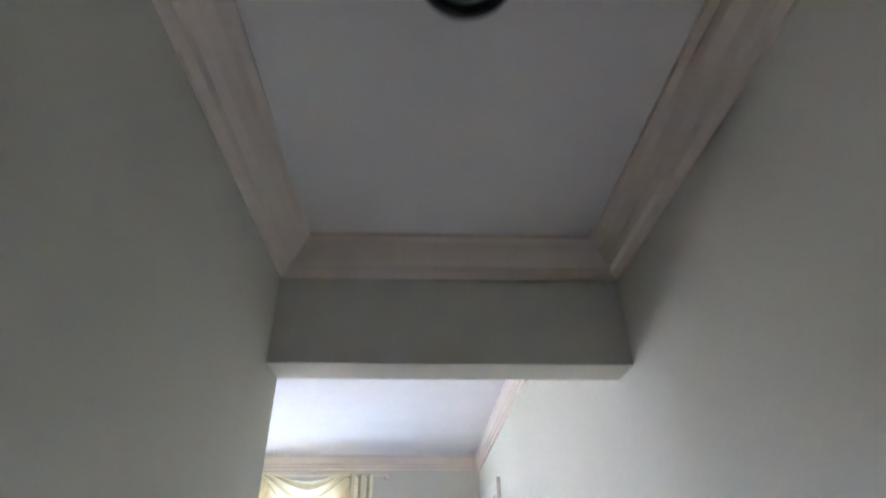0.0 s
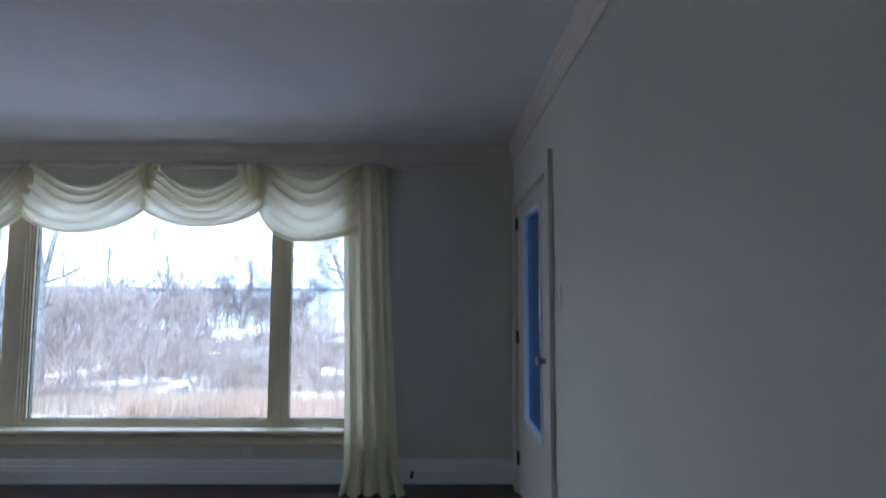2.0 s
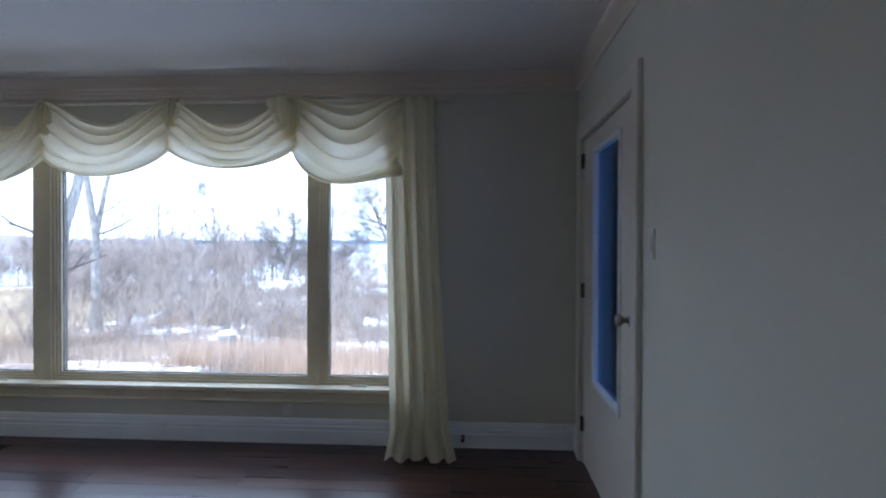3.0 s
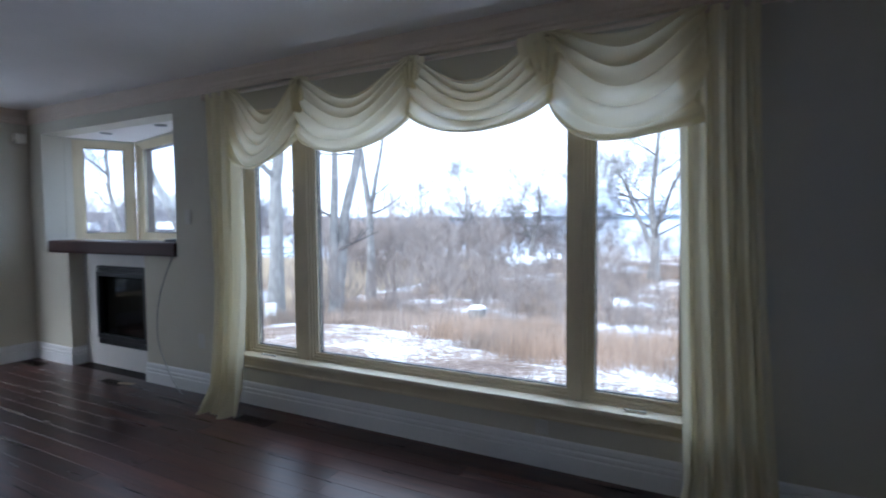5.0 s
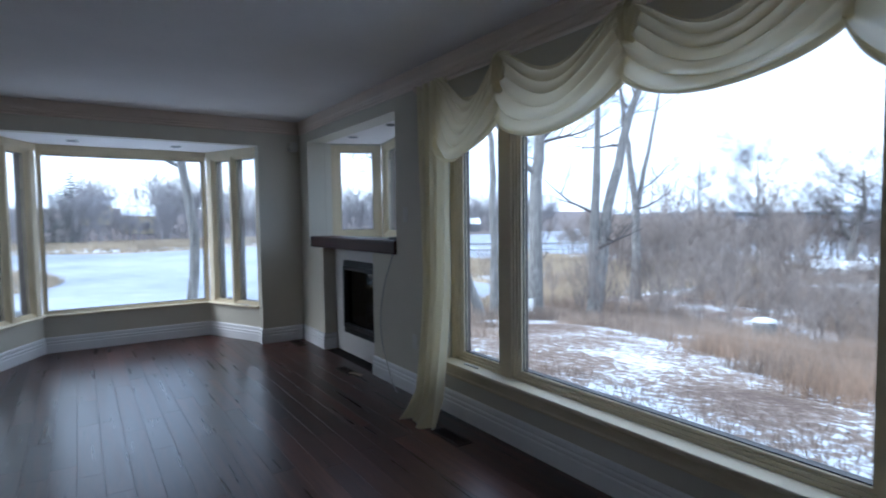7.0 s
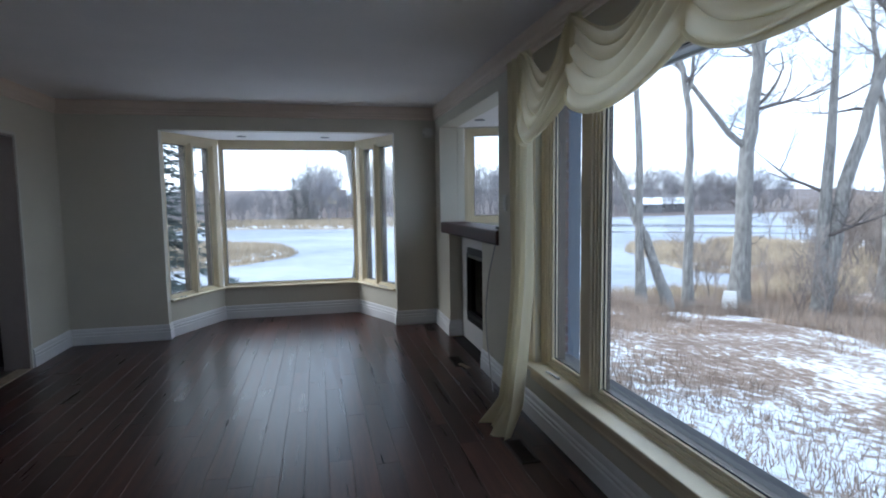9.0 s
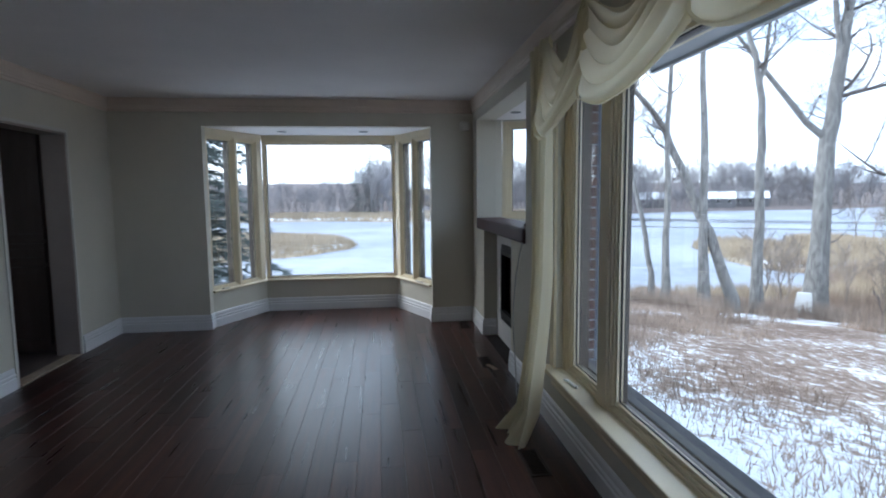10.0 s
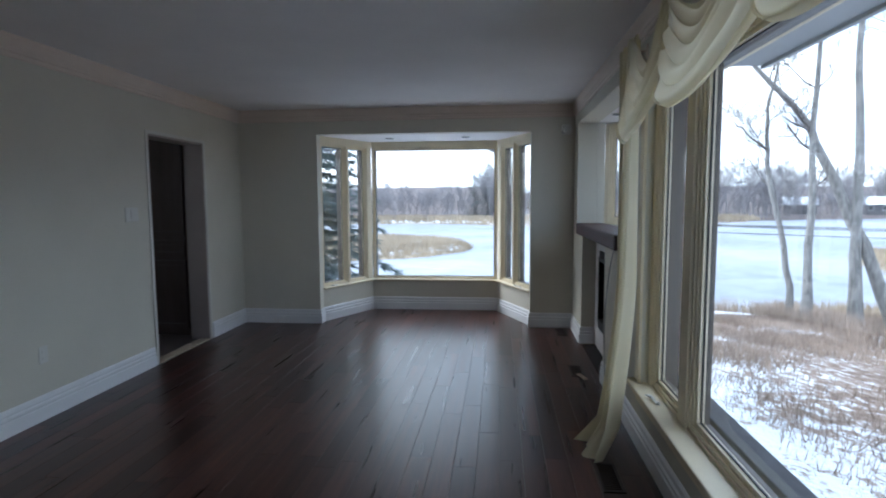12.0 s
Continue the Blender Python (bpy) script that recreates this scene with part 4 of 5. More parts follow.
for k in range(36):
    a = 2 * math.pi * k / 36
    rings.append([bm.verts.new((0.37 + r * math.cos(a), -0.025 + r * math.sin(a), HALL_Z + z)) for r, z in prof])
for k in range(36):
    a, b = rings[k], rings[(k + 1) % 36]
    for j in range(len(prof)):
        bm.faces.new((a[j], b[j], b[(j + 1) % len(prof)], a[(j + 1) % len(prof)]))
bmesh.ops.recalc_face_normals(bm, faces=bm.faces)
part("ring", bm, BLACK, lamp, "black ring", True)
bm = bmesh.new()
lathe(bm, [(0.050, -0.0005), (0.050, -0.006), (0.030, -0.010), (0.004, -0.011)], (0.37, -0.025, HALL_Z), 28)
part("cover", bm, CEIL, lamp)

# ---- outdoors: ground, water, woods ----
WATER_Z = -3.45


def smooth01(t):
    t = min(1.0, max(0.0, t))
    return t * t * (3 - 2 * t)


def ground_z(x, y):
    """Height of the land: a slope from the house down to the shore, a reed spit, an island and the far banks."""
    dx = max(-7.2 - x, 0.0, x - 1.1)
    dy = max(y - 5.05, 0.0, -2.6 - y)
    d = math.hypot(dx, dy)
    z = -0.45 - 0.105 * d - 0.0025 * d * d
    z = max(z, -3.08)
    z += 0.05 * math.sin(0.9 * x + 0.4 * y) * math.sin(0.7 * y - 0.3 * x) + 0.10 * math.sin(0.23 * x + 1.1) * math.sin(0.19 * y)
    wob = 2.5 * math.sin(0.21 * y + 0.8) + 1.4 * math.sin(0.11 * x + 0.37 * y)
    shore_w = -24 + wob * 0.5 if y < 24 else -24 - 1.36 * (y - 24) + wob * 0.5
    shore_w = max(shore_w, -52.0)
    inside = min(x - shore_w, 78 + wob - y)
    land = smooth01(inside / 7.0 + 0.5)
    z = z * land + -4.65 * (1 - land)
    # reed island
    q = math.hypot((x + 53) / 12.5, (y + 13 + 0.12 * (x + 53)) / 15.0) + 0.05 * math.sin(0.5 * x) + 0.04 * math.sin(0.7 * y)
    z = max(z, -4.65 + 1.75 * smooth01((1.25 - q) / 0.5))
    q = math.hypot((x + 39) / 11.0, (y - 33 + 0.25 * (x + 39)) / 4.5) + 0.06 * math.sin(0.6 * x) + 0.05 * math.sin(0.9 * y)
    z = max(z, -4.65 + 1.6 * smooth01((1.3 - q) / 0.5))
    # far bank with a rising wooded slope
    edge = -104 - 0.30 * max(0.0, y - 10) - 0.2 * max(0.0, -y - 30) + 4 * math.sin(0.06 * y) + 2 * math.sin(0.17 * y)
    far = edge - x
    cut = smooth01((430 - y) / 60)
    z = max(z, -4.65 + (1.9 * smooth01(far / 8 + 0.5) + 9.0 * smooth01((far - 22) / 90)) * cut)
    if y < -30:
        z = max(z, -4.65 + 2.2 * smooth01((-30 - y) / 25))
    return z


def warp(n, reach, power):
    out = []
    for i in range(n + 1):
        u = 2 * i / n - 1
        out.append(math.copysign(abs(u) ** power, u) * reach + (u * 30))
    return out


gx, gy = warp(250, 3600, 4.2), warp(250, 3600, 4.2)
gx = [v - 8 for v in gx]
gy = [v + 14 for v in gy]
verts = [(x, y, ground_z(x, y)) for x in gx for y in gy]
ny = len(gy)
faces = [(i * ny + j, (i + 1) * ny + j, (i + 1) * ny + j + 1, i * ny + j + 1) for i in range(len(gx) - 1) for j in range(ny - 1)]
structure("ground", from_lists("ground", verts, faces), GROUND, "snow-dusted ground with dead grass sloping to the water", "ground", True)
structure("water", from_lists("water", [(-3600, -3600, WATER_Z), (3600, -3600, WATER_Z), (3600, 3600, WATER_Z), (-3600, 3600, WATER_Z)], [(0, 1, 2, 3)]), ICE,
          "frozen bay and lake with thin snow on the ice", "water")


def blob(points, z, wob, seed):
    rng = random.Random(seed)
    (x0, y0), (x1, y1), half = points
    n = 40
    up, dn = [], []
    for i in range(n + 1):
        t = i / n
        w = half * math.sin(math.pi * t) ** 0.5 * (1 + wob * rng.uniform(-1, 1))
        dx, dy = x1 - x0, y1 - y0
        l = math.hypot(dx, dy)
        cx, cy = x0 + dx * t, y0 + dy * t
        up.append((cx - dy / l * w, cy + dx / l * w, z))
        dn.append((cx + dy / l * w, cy - dx / l * w, z))
    return from_lists("open_water", up + dn[::-1], [tuple(range(2 * n + 2))])


tagged(part("open_water", blob([(-118, 24), (-62, 92), 5.5], WATER_Z + 0.012, 0.1, 4), OPENW), "dark strip of open water in the ice", "water", kind="stuff")
tagged(part("open_water", blob([(-86, 28), (-50, 78), 1.8], WATER_Z + 0.012, 0.15, 9), OPENW), "narrow dark channel of open water", "water", kind="stuff")

# low dark shore across the lake, with distance haze in its blue colour
verts, faces = [], []
rng = random.Random(12)
n = 260
for i in range(n + 1):
    a = radians(-75 + 150 * i / n)
    r = 2500
    h = 16 + 7 * noise.noise((i * 0.06, 2.0, 0)) + 5 * noise.noise((i * 0.4, 5.0, 0)) + 2 * noise.noise((i * 1.7, 7.0, 0))
    x, y = r * math.sin(a), r * math.cos(a)
    verts += [(x, y, -4), (x * 1.06, y * 1.06, h)]
for i in range(n):
    faces.append((2 * i, 2 * i + 2, 2 * i + 3, 2 * i + 1))
structure("backdrop", from_lists("haze_blue_shore", verts, faces), HILL, "low wooded shore across the lake, coloured blue-grey for haze", "far shore")


# ---- trees ----
def grow(p, d, length, r, depth, rng, verts, faces, spread=0.9, lift=0.10, kids=(3, 5), sides=5, fine=0.0035):
    """A limb with its smaller limbs, as tubes."""
    n = 4 if depth > 0 else 2
    pts, rad = [p.copy()], [r]
    dd = d.copy()
    for i in range(n):
        dd = (dd + Vector((rng.gauss(0, 0.17), rng.gauss(0, 0.17), rng.gauss(0, 0.12) + lift))).normalized()
        pts.append(pts[-1] + dd * (length / n))
        rad.append(max(fine, r * (1 - 0.75 * (i + 1) / n)))
    tube_lists(pts, rad, sides if depth > 1 else 3, verts, faces)
    if depth <= 0:
        return
    for k in range(rng.randint(*kids)):
        t = rng.uniform(0.25, 1.0)
        i = min(n - 1, int(t * n))
        q = pts[i].lerp(pts[i + 1], t * n - i)
        side = Vector((rng.gauss(0, 1), rng.gauss(0, 1), rng.gauss(0, 0.6)))
        nd = (dd * (1.1 - 0.3 * spread) + side.normalized() * spread).normalized()
        grow(q, nd, length * rng.uniform(0.45, 0.75), rad[i] * 0.62, depth - 1, rng, verts, faces, spread, lift, kids, sides, fine)


RIGHT = Vector((0.17, 0.985, 0.0))


def bare_tree(x, y, radius, line, seed, label, limbs=9, first=0.4, depth=3, limb_len=2.4, forks=(), right=RIGHT, kids=(3, 5), twig=0.0035):
    """A leafless tree: line is the trunk as (sideways, height) pairs; forks are further stems (start height share, sideways, rise, radius share)."""
    rng = random.Random(seed)
    z0 = ground_z(x, y) - 0.15
    base = Vector((x, y, z0))
    t = thing("bare_tree", (x, y, z0 + 0.15), label, "tree", "bare trees by the water")
    pts = [base + right * o + Vector((0, 0, h)) for o, h in line]
    # finer and slightly crooked
    fine = []
    for a, b in zip(pts, pts[1:]):
        for k in range(4):
            fine.append(a.lerp(b, k / 4) + Vector((rng.gauss(0, 0.025), rng.gauss(0, 0.025), 0)))
    fine.append(pts[-1])
    n = len(fine)
    rad = [radius * (1.0 - 0.72 * i / (n - 1)) for i in range(n)]
    rad[0] = radius * 1.5
    rad[1] = radius * 1.12
    verts, faces = [], []
    tube_lists(fine, rad, 12, verts, faces)
    stems = [(fine, rad)]
    for share, off, rise, rs in forks:
        i = int(share * (n - 1))
        a = fine[i]
        st = [a + right * off * (k / 7) ** 0.9 + Vector((rng.gauss(0, 0.03), rng.gauss(0, 0.03), rise * (k / 7))) for k in range(8)]
        sr = [rad[i] * rs * (1 - 0.7 * k / 7) for k in range(8)]
        tube_lists(st, sr, 9, verts, faces)
        stems.append((st, sr))
    part("trunk", from_lists("trunk", verts, faces), BARK, t, "", True)
    verts, faces = [], []
    for si, (st, sr) in enumerate(stems):
        m = len(st)
        for k in range(limbs if si == 0 else max(3, limbs // 2)):
            f = first if si == 0 else 0.2
            s = f + (1 - f) * rng.random()
            i = min(m - 2, int(s * (m - 1)))
            a = rng.uniform(0, 6.28)
            d = Vector((math.cos(a), math.sin(a), rng.uniform(0.0, 0.9))).normalized()
            grow(st[i], d, limb_len * rng.uniform(0.6, 1.2), max(0.012, sr[i] * 0.36), depth, rng, verts, faces, 0.9, 0.10, kids, 5, twig)
    part("crown", from_lists("crown", verts, faces), TWIG, t, "fine bare branches")
    return t


bare_tree(-16.76, 12.36, 0.10, [(0, 0), (-0.3, 2.2), (-0.85, 4.6), (-0.9, 6.2), (-0.7, 7.6)], 21, "slender leaning bare tree at the water's edge", 7, 0.45, 3, 1.2, [(0.62, -0.9, 0.9, 0.6)])
bare_tree(-16.03, 12.27, 0.125, [(0, 0), (0.05, 3.0), (0.03, 6.5), (0.1, 10.5)], 22, "straight slim grey bare tree", 6, 0.45, 3, 1.3)
bare_tree(-15.87, 13.51, 0.15, [(0, 0), (-0.16, 4.6), (-0.27, 7.7), (-0.2, 12.0)], 23, "straight grey bare tree", 5, 0.55, 3, 1.2)
bare_tree(-15.80, 14.51, 0.18, [(0, 0), (-0.9, 2.6), (-1.95, 5.0), (-2.6, 6.2), (-4.0, 7.8)], 24, "strongly leaning bare tree", 7, 0.5, 3, 1.6)
bare_tree(-16.28, 15.56, 0.165, [(0, 0), (-0.1, 4.0), (-0.1, 6.8), (-0.55, 8.6), (-1.0, 11.0)], 25, "forked grey bare tree", 7, 0.5, 3, 1.6, [(0.62, 0.5, 4.0, 0.75)])
bare_tree(-16.87, 18.00, 0.31, [(0, 0), (0.2, 5.3), (0.4, 8.0), (0.6, 10.0), (0.9, 15.0)], 26, "thick grey bare tree with heavy limbs", 9, 0.3, 4, 2.2,
          [(0.36, -3.6, 4.2, 0.5), (0.62, -0.6, 4.5, 0.6)])
bare_tree(-17.32, 19.01, 0.12, [(0, 0), (-0.15, 1.5), (-0.35, 3.2), (-0.7, 5.0)], 38, "short leaning bare tree", 5, 0.5, 3, 1.2)
bare_tree(-16.05, 20.71, 0.26, [(0, 0), (0.6, 5.0), (1.4, 8.4), (2.1, 10.6), (2.9, 14.0)], 27, "twin-stemmed bare tree leaning apart", 8, 0.45, 3, 2.4, [(0.02, 0.25, 11.0, 0.7)], Vector((0.55, 0.83, 0)))
bare_tree(-18.33, 26.57, 0.24, [(0, 0), (0.0, 5.0), (-0.7, 9.5), (-1.0, 13.0)], 28, "dark forked bare tree", 8, 0.35, 3, 2.4, [(0.36, 1.3, 7.0, 0.8)], Vector((0.55, 0.83, 0)))
bare_tree(-9.4, 3.95, 0.085, [(0, 0), (0.1, 2.0), (-0.15, 4.2), (-0.4, 6.4), (-0.6, 9.0)], 29, "pale barked bare tree beyond the bay window", 4, 0.6, 3, 1.8, [(0.40, -1.5, 0.9, 0.5)], Vector((0.0, 1, 0)))
EAST = Vector((1, 0, 0))
bare_tree(-5.7, 43, 0.38, [(0, 0), (0.1, 3.0), (-0.2, 6.0), (0.4, 12.0)], 31, "large spreading bare tree by the lake", 11, 0.25, 4, 4.2, [(0.28, -2.6, 6.0, 0.7), (0.45, 1.8, 5.0, 0.7)], EAST, (4, 5), 0.0048)
bare_tree(-18.4, 53, 0.32, [(0, 0), (0.2, 2.4), (0.9, 5.0), (0.8, 8.0)], 32, "gnarled spreading bare tree in the field", 12, 0.25, 4, 3.4, [(0.35, -1.6, 3.4, 0.7)], EAST, (4, 5), 0.0048)
bare_tree(-11.7, 45, 0.16, [(0, 0), (0.0, 3.0), (0.2, 8.0)], 33, "small bushy bare tree in the field", 16, 0.25, 4, 3.3, (), EAST, (4, 5), 0.0048)
bare_tree(-26.5, 55, 0.20, [(0, 0), (0.2, 3.0), (0.0, 9.5)], 34, "bushy bare tree in the field", 18, 0.3, 4, 3.8, (), EAST, (4, 5), 0.0048)
bare_tree(-33, 56, 0.18, [(0, 0), (0.0, 4.0), (0.3, 10.5)], 35, "tall thin bare tree", 9, 0.4, 3, 2.2, [(0.35, 0.5, 6.0, 0.8), (0.35, -0.5, 6.0, 0.8)], EAST, (4, 5), 0.0048)
bare_tree(-1.5, 47, 0.14, [(0, 0), (0.2, 2.0), (0.1, 5.5)], 36, "small bare tree by the lake", 9, 0.25, 3, 1.6, (), EAST, (4, 5), 0.0048)
bare_tree(-37.5, 50, 0.16, [(0, 0), (0.2, 3.0), (0.6, 9.0)], 37, "tall thin bare tree", 9, 0.35, 3, 2.2, (), EAST, (4, 5), 0.0048)


def spruce(x, y, height, radius, seed, label, whorls=30, sprays=9):
    rng = random.Random(seed)
    z0 = ground_z(x, y) - 0.1
    t = thing("spruce", (x, y, z0 + 0.1), label, "tree")
    v, f = [], []
    tube_lists([Vector((x, y, z0 + height * k / 6)) for k in range(7)], [0.16 * (1 - k / 6.5) for k in range(7)], 8, v, f)
    part("trunk", from_lists("trunk", v, f), BARK, t)
    v, f = [], []
    for w in range(whorls):
        h = 0.5 + (height - 0.7) * (w / whorls) ** 0.95
        reach = radius * (1 - h / height) ** 0.8 * rng.uniform(0.75, 1.15)
        for k in range(sprays):
            a = rng.uniform(0, 6.28)
            out = Vector((math.cos(a), math.sin(a), 0))
            side = Vector((-out.y, out.x, 0))
            n = 7
            for s in range(n):
                q = (s + 0.5) / n
                c = Vector((x, y, z0 + h)) + out * reach * q + Vector((0, 0, -0.32 * reach * q * q + 0.06 * q))
                for b in range(7):
                    l = reach * (0.10 + 0.17 * (1 - q)) * rng.uniform(0.6, 1.2) + 0.06
                    d = (out * rng.uniform(0.4, 1.0) + side * rng.uniform(-1.1, 1.1) + Vector((0, 0, rng.uniform(-0.45, 0.15)))).normalized()
                    o = len(v)
                    wv = d.cross(Vector((0, 0, 1))) * 0.028
                    wz = Vector((0, 0, 0.020))
                    v += [c - wv, c + wv, c + d * l - wz, c + wz]
                    f += [(o, o + 1, o + 2), (o + 1, o + 3, o + 2), (o + 3, o, o + 2)]
    part("crown", from_lists("crown", v, f), NEEDLE, t, "drooping blue-green needled branches")
    return t


spruce(-12.6, -0.55, 9.0, 2.3, 41, "blue-green spruce close outside the bay window", 38, 17)
spruce(-118, 1.6, 15, 4.2, 42, "tall dark spruce on the far bank", 26, 10)
spruce(-122, -1.5, 11, 3.4, 43, "dark spruce on the far bank", 22, 9)


def template_tree(seed, height, kids):
    rng = random.Random(seed)
    v, f = [], []
    grow(Vector((0, 0, 0)), Vector((0, 0, 1)), height * 0.85, height * 0.018, 3, rng, v, f, 0.75, 0.22, kids, 4)
    tri = []
    for q in f:
        tri += [(q[0], q[i], q[i + 1]) for i in range(1, len(q) - 1)]
    return np.array([tuple(p) for p in v]), np.array(tri)


def woods(name, places, templates, mat, label, category):
    """Many trees joined as one: places are (x, y, height scale, turn)."""
    vs, fs, off = [], [], 0
    for i, (x, y, s, a) in enumerate(places):
        v, f = templates[i % len(templates)]
        c, n = math.cos(a), math.sin(a)
        w = np.column_stack((v[:, 0] * c - v[:, 1] * n, v[:, 0] * n + v[:, 1] * c, v[:, 2])) * s
        w += np.array((x, y, ground_z(x, y) - 0.1))
        vs.append(w)
        fs.append(f + off)
        off += len(v)
    me = bpy.data.meshes.new(name)
    me.from_pydata(np.concatenate(vs).tolist(), [], np.concatenate(fs).tolist())
    return tagged(part(name, me, mat), label, category, kind="stuff")


rng = random.Random(77)
tall = [template_tree(50 + k, 1.0, (4, 5)) for k in range(6)]
places = []
while len(places) < 520:
    y = rng.uniform(-48, 165)
    x = -112 - 0.30 * max(0.0, y - 10) - rng.random() ** 1.3 * 42
    low = 0.5 if (abs(y - 2.8 + 0.078 * x) < 3.6 and x > -148) or (72 < y < 122 and x > -152) else 1.0
    places.append((x, y, rng.uniform(5, 9.5) * (1.1 if y > 0 else 0.65) * low, rng.uniform(0, 6.28)))
for k in range(190):
    y = rng.uniform(-48, 165)
    places.append((-113 - 0.30 * max(0.0, y - 10) - rng.uniform(0, 14), y, rng.uniform(2.5, 4.5), rng.uniform(0, 6.28)))
woods("far_woods", places, tall, WOODSM, "bare woods on the far bank, coloured pale grey for haze", "woods")
places = []
while len(places) < 400:
    x, y = rng.uniform(-50, -5), rng.uniform(33, 66)
    if x > -12 and rng.random() < 0.55:
        continue
    if x < -0.9 * y + 4 and y < 50:
        continue
    tall_here = 0.3 if abs(x + 0.2 + 0.366 * (y - 2)) < 2.2 and y < 51 else 1.0
    places.append((x, y, rng.uniform(2.2, 3.9) * (1.0 if x < -14 else 0.7) * tall_here, rng.uniform(0, 6.28)))
for k in range(16):
    places.append((rng.uniform(-48, -18), rng.uniform(50, 72), rng.uniform(4.5, 7.0), rng.uniform(0, 6.28)))
woods("brush", places, tall, BRUSHM, "thick grey-brown brush at the end of the field", "brush")
places = [(rng.uniform(-20, -5), rng.uniform(17, 36), rng.uniform(1.0, 2.4), rng.uniform(0, 6.28)) for k in range(130)]
places += [(rng.uniform(-5, 2), rng.uniform(13, 40), rng.uniform(0.8, 1.8), rng.uniform(0, 6.28)) for k in range(40)]
woods("shrubs", places, tall, BRUSHM, "low bare shrubs in the field", "shrub")


def blades(name, region, count, height, width, seed, mat, label, keep, lean=0.35):
    rs = np.random.RandomState(seed)
    x0, x1, y0, y1 = region
    vs, fs = [], []
    n = 0
    for _ in range(count * 4):
        if n >= count:
            break
        cx, cy = rs.uniform(x0, x1), rs.uniform(y0, y1)
        if not keep(cx, cy, rs):
            continue
        cz = ground_z(cx, cy)
        for k in range(6):
            x, y = cx + rs.normal(0, 0.12), cy + rs.normal(0, 0.12)
            h = height * rs.uniform(0.45, 1.25)
            a = rs.uniform(0, 6.28)
            ux, uy = math.cos(a) * width, math.sin(a) * width
            tx, ty = x + rs.normal(0, lean) * h, y + rs.normal(0, lean) * h
            b = len(vs)
            vs += [(x - ux, y - uy, cz - 0.02), (x + ux, y + uy, cz - 0.02), (tx, ty, cz + h)]
            fs.append((b, b + 1, b + 2))
        n += 1
    return tagged(part(name, from_lists(name, vs, fs), mat), label, "grass" if mat in (GRASSM, RUSTM) else "reeds", kind="stuff")


def patchy(x, y, rs):
    if -7.6 < x < 1.6 and y < 6.2:
        return False
    if y < 8.8 and x > -7.5:
        return rs.rand() < 0.12 + 0.35 * max(0.0, noise.noise((x * 0.8, y * 0.8, 5.0)) + 0.15)
    return noise.noise((x * 0.16, y * 0.16, 3.1)) + 0.6 * noise.noise((x * 0.6, y * 0.6, 1.0)) > (0.06 if y < 13 else -0.05) + 0.25 * rs.rand()


blades("grass", (-16, 3, 5.6, 17), 15000, 0.15, 0.006, 5, GRASSM, "tufts of dead brown grass poking through snow", patchy)
blades("tall_grass", (-32, 4, 11, 55), 36000, 0.5, 0.009, 6, GRASSM, "tall rusty dead grass across the field", patchy, 0.25)


def tufted(x, y, rs):
    return noise.noise((x * 0.42, y * 0.42, 7.7)) + 0.5 * noise.noise((x * 1.3, y * 1.3, 2.2)) > 0.10 + 0.35 * rs.rand()


blades("rust_grass", (-7, 2, 10.0, 20), 1300, 0.58, 0.006, 12, RUSTM, "rust-brown clumps of tall dead grass in the snow", tufted, 0.22)


def reedy(x, y, rs):
    z = ground_z(x, y)
    return -3.43 < z < -2.65


blades("reeds", (-66, -42, -30, 6), 5000, 0.6, 0.03, 7, REEDM, "tan reeds on the island in the bay", reedy, 0.15)
blades("reeds", (-52, -20, 10, 48), 6000, 0.6, 0.025, 8, REEDM, "tan reeds on the spit by the trees", reedy, 0.15)
blades("reeds", (-124, -98, -60, 70), 6000, 0.9, 0.06, 9, REEDM, "tan reeds along the far bank", reedy, 0.12)


# ---- buildings and objects outdoors ----
def house(x, y, w, d, h, turn, label, wall_mat, roof_mat, name="house"):
    z = ground_z(x, y)
    t = thing(name, (x, y, z), label, "house" if name == "house" else "shed")
    m = Matrix.Translation((x, y, z)) @ Matrix.Rotation(turn, 4, "Z")
    part("wall", one_box(-w / 2, w / 2, -d / 2, d / 2, -0.4, h, 0, m), wall_mat, t)
    bm = bmesh.new()
    rise = d * 0.32
    o = 0.3
    a = [bm.verts.new(p) for p in ((-w / 2 - o, -d / 2 - o, h), (w / 2 + o, -d / 2 - o, h), (w / 2 + o, d / 2 + o, h), (-w / 2 - o, d / 2 + o, h), (-w / 2 - o, 0, h + rise), (w / 2 + o, 0, h + rise))]
    for q in ((0, 1, 5, 4), (2, 3, 4, 5), (0, 4, 3), (1, 2, 5), (0, 3, 2, 1)):
        bm.faces.new([a[i] for i in q])
    bmesh.ops.recalc_face_normals(bm, faces=bm.faces)
    bm.transform(m)
    part("roof", bm, roof_mat, t)
    k = max(2, int(w / 2.6))
    for i in range(k):
        for s in ((1.0, 2.2), (3.4, 4.5)):
            if s[1] < h:
                xc = -w / 2 + w * (i + 0.5) / k
                win = part("window", one_box(xc - 0.5, xc + 0.5, -d / 2 - 0.03, -d / 2 + 0.02, s[0], s[1], 0, m), WHITE, t)
                part("pane", one_box(xc - 0.42, xc + 0.42, -d / 2 - 0.04, -d / 2 - 0.028, s[0] + 0.08, s[1] - 0.08, 0, m), BLACK, win)
    return t


house(-150, 14.6, 6.5, 6, 3.8, radians(90), "pale yellow two-storey house among trees on the far bank", SIDING, SNOW)
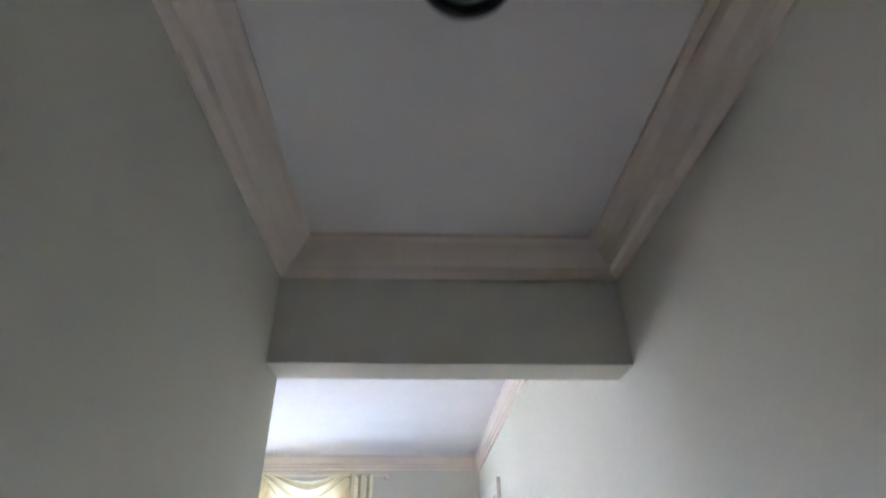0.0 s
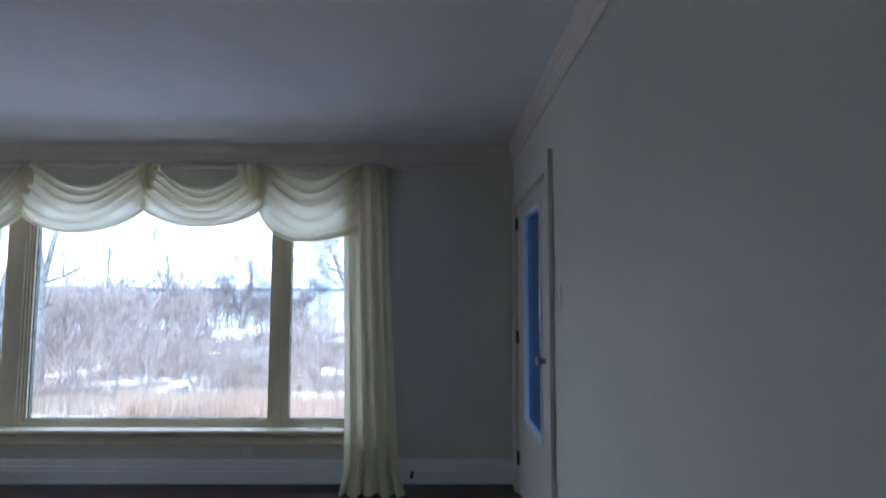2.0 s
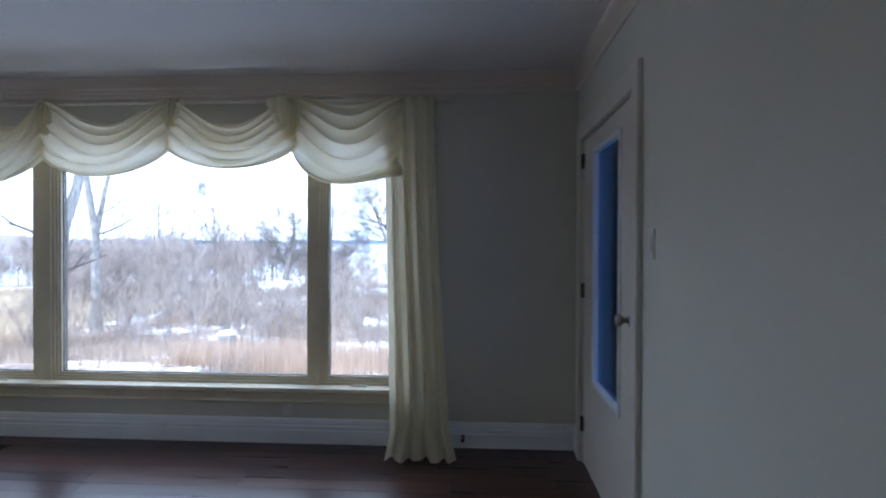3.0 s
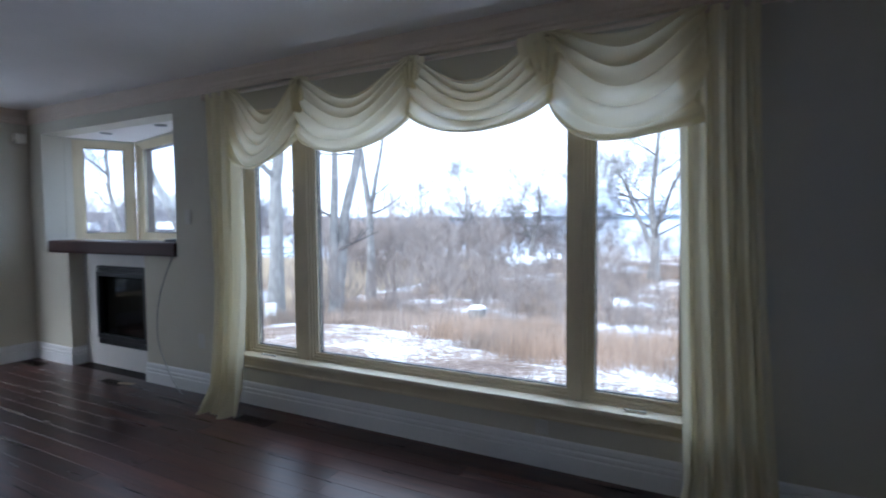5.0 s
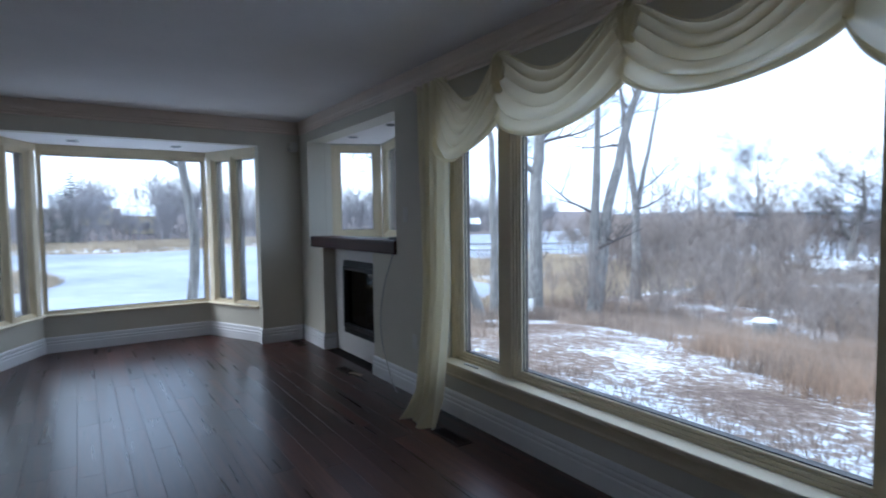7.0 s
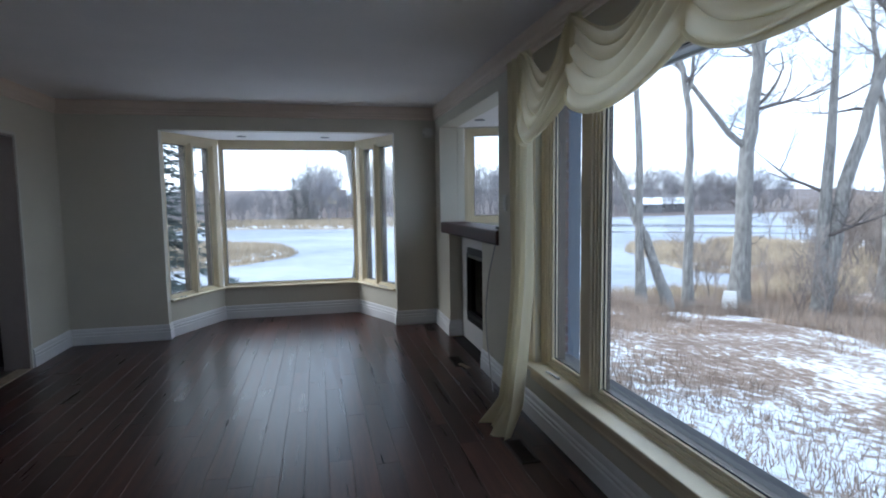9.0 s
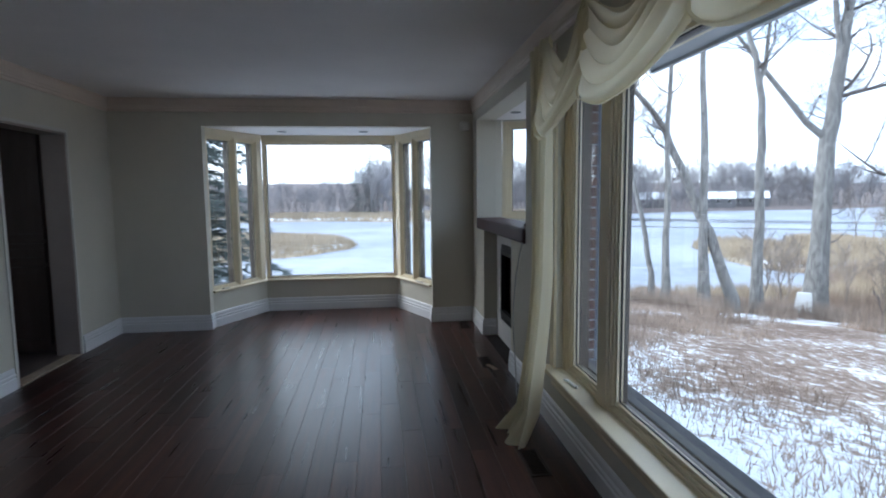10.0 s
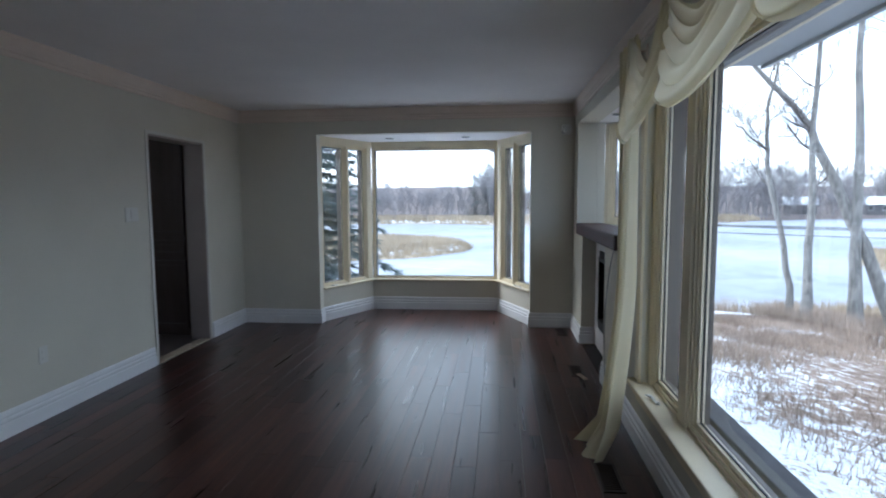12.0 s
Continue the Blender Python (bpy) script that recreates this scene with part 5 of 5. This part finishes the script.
house(-165, 6.5, 7, 7, 4.6, radians(90), "pale house on the wooded hillside", SIDING, SNOW)
for hx, hy, hw in ((-142, 96, 8), (-147, 109, 9), (-148, 80, 7)):
    house(hx, hy, hw, 6, 2.4, radians(60), "low grey house with a snowy roof across the water", GREYSIDE, SNOW)
house(-17.6, 49.5, 2.9, 1.8, 0.5, 0.15, "low hut with a white roof in the field", WHITE, SHEDROOF, "field_hut")
bm = bmesh.new()
bx, by = -16.15, 17.05
bz = ground_z(bx, by)
blk(bm, -0.27, 0.27, -0.14, 0.14, -0.02, 0.76, 0.0)
for v in bm.verts:
    if v.co.z > 0.3:
        v.co.x = v.co.x * 0.72 + 0.03
        v.co.y *= 0.7
bmesh.ops.bevel(bm, geom=bm.edges[:], offset=0.015, segments=2, affect="EDGES")
bm.transform(Matrix.Translation((bx, by, bz)) @ Matrix.Rotation(radians(48), 4, "Z"))
tagged(part("white_box", bm, BOARDW), "white tapered box standing at the foot of a tree", "box")


bm = bmesh.new()
sx, sy = -8.1, 18.7
sz = ground_z(sx, sy)
lathe(bm, [(0.42, -0.1), (0.36, 0.05), (0.31, 0.25), (0.30, 0.62), (0.27, 0.66)], (sx, sy, sz), 14)
for v in bm.verts:
    v.co.x += 0.05 * noise.noise(v.co * 3.0)
    v.co.y += 0.05 * noise.noise(v.co * 3.0 + Vector((9, 0, 0)))
stump = thing("tree_stump", (sx, sy, sz), "grey tree stump capped with snow in the field", "tree stump")
part("trunk", bm, BARK, stump)
bm = bmesh.new()
lathe(bm, [(0.27, 0.655), (0.30, 0.68), (0.26, 0.75), (0.12, 0.79), (0.02, 0.80)], (sx, sy, sz), 14)
part("snow_cap", bm, SNOW, stump, "cap of old snow", True)


# ---- floor planks and bricks ----
plank_cache = {}


def plank_mesh(length, width):
    key = (round(length, 3), round(width, 3))
    if key not in plank_cache:
        c = 0.0009
        l, w = length - 0.0008, width - 0.0008
        v = [(0, 0, -0.012), (l, 0, -0.012), (l, w, -0.012), (0, w, -0.012), (0, 0, -c), (l, 0, -c), (l, w, -c), (0, w, -c), (c, c, 0), (l - c, c, 0), (l - c, w - c, 0), (c, w - c, 0)]
        f = [(0, 1, 5, 4), (1, 2, 6, 5), (2, 3, 7, 6), (3, 0, 4, 7), (4, 5, 9, 8), (5, 6, 10, 9), (6, 7, 11, 10), (7, 4, 8, 11), (8, 9, 10, 11)]
        me = from_lists("plank", v, f)
        me.materials.append(PLANK)
        plank_cache[key] = me
    return plank_cache[key]


rng = random.Random(9)
LENGTHS = (0.6, 0.9, 1.2, 1.5)
PW = 0.127
row = 0
y = S_Y + 0.002
while y < N_Y - 0.01:
    w = min(PW, N_Y - y)
    yc = y + w / 2
    x_end = W_X
    if 2.245 <= yc <= 3.90:
        x_end = -7.43
    elif 1.82 < yc < 2.245:
        x_end = -6.625 - 0.805 * (yc - 1.82) / 0.425
    elif 3.90 < yc < 4.275:
        x_end = -6.625 - 0.805 * (4.275 - yc) / 0.375
    x = E_X
    first = True
    while x > x_end + 0.01:
        l = rng.choice(LENGTHS) * (rng.choice((0.35, 0.6, 0.85)) if first else 1.0)
        first = False
        l = round(min(l, x - x_end), 3)
        if x - l - x_end < 0.2:
            l = round(x - x_end, 3)
        ob = new("plank", plank_mesh(l, w))
        ob.location = (x - l, y, rng.uniform(-0.00025, 0.0))
        ob.parent = floor
        x -= l
    y += PW
    row += 1

def brick_mesh(lx, ly, lz):
    bm = bmesh.new()
    blk(bm, 0, lx, 0, ly, 0, lz, 0.004)
    me = as_mesh("brick", bm)
    me.materials.append(BRICK)
    return me


long_brick, short_brick = brick_mesh(0.20, 0.126, 0.056), brick_mesh(0.11, 0.126, 0.056)
east_brick, east_short = brick_mesh(0.098, 0.20, 0.056), brick_mesh(0.098, 0.11, 0.056)
k = 0
z = 0.30
while z < 2.1:
    for side in (0, 1):
        me = long_brick if (k + side) % 2 else short_brick
        l = 0.20 if (k + side) % 2 else 0.11
        ob = new("brick", me)
        ob.location = (-3.72 - l if side == 0 else -0.20, 4.957, z)
        ob.parent = veneer_n
    z += 0.0667
    k += 1
z, k = 0.0, 0
while z < 2.0:
    ob = new("brick", east_brick if k % 2 else east_short)
    ob.location = (1.003, 4.595, z)
    ob.parent = veneer_e
    z += 0.0667
    k += 1
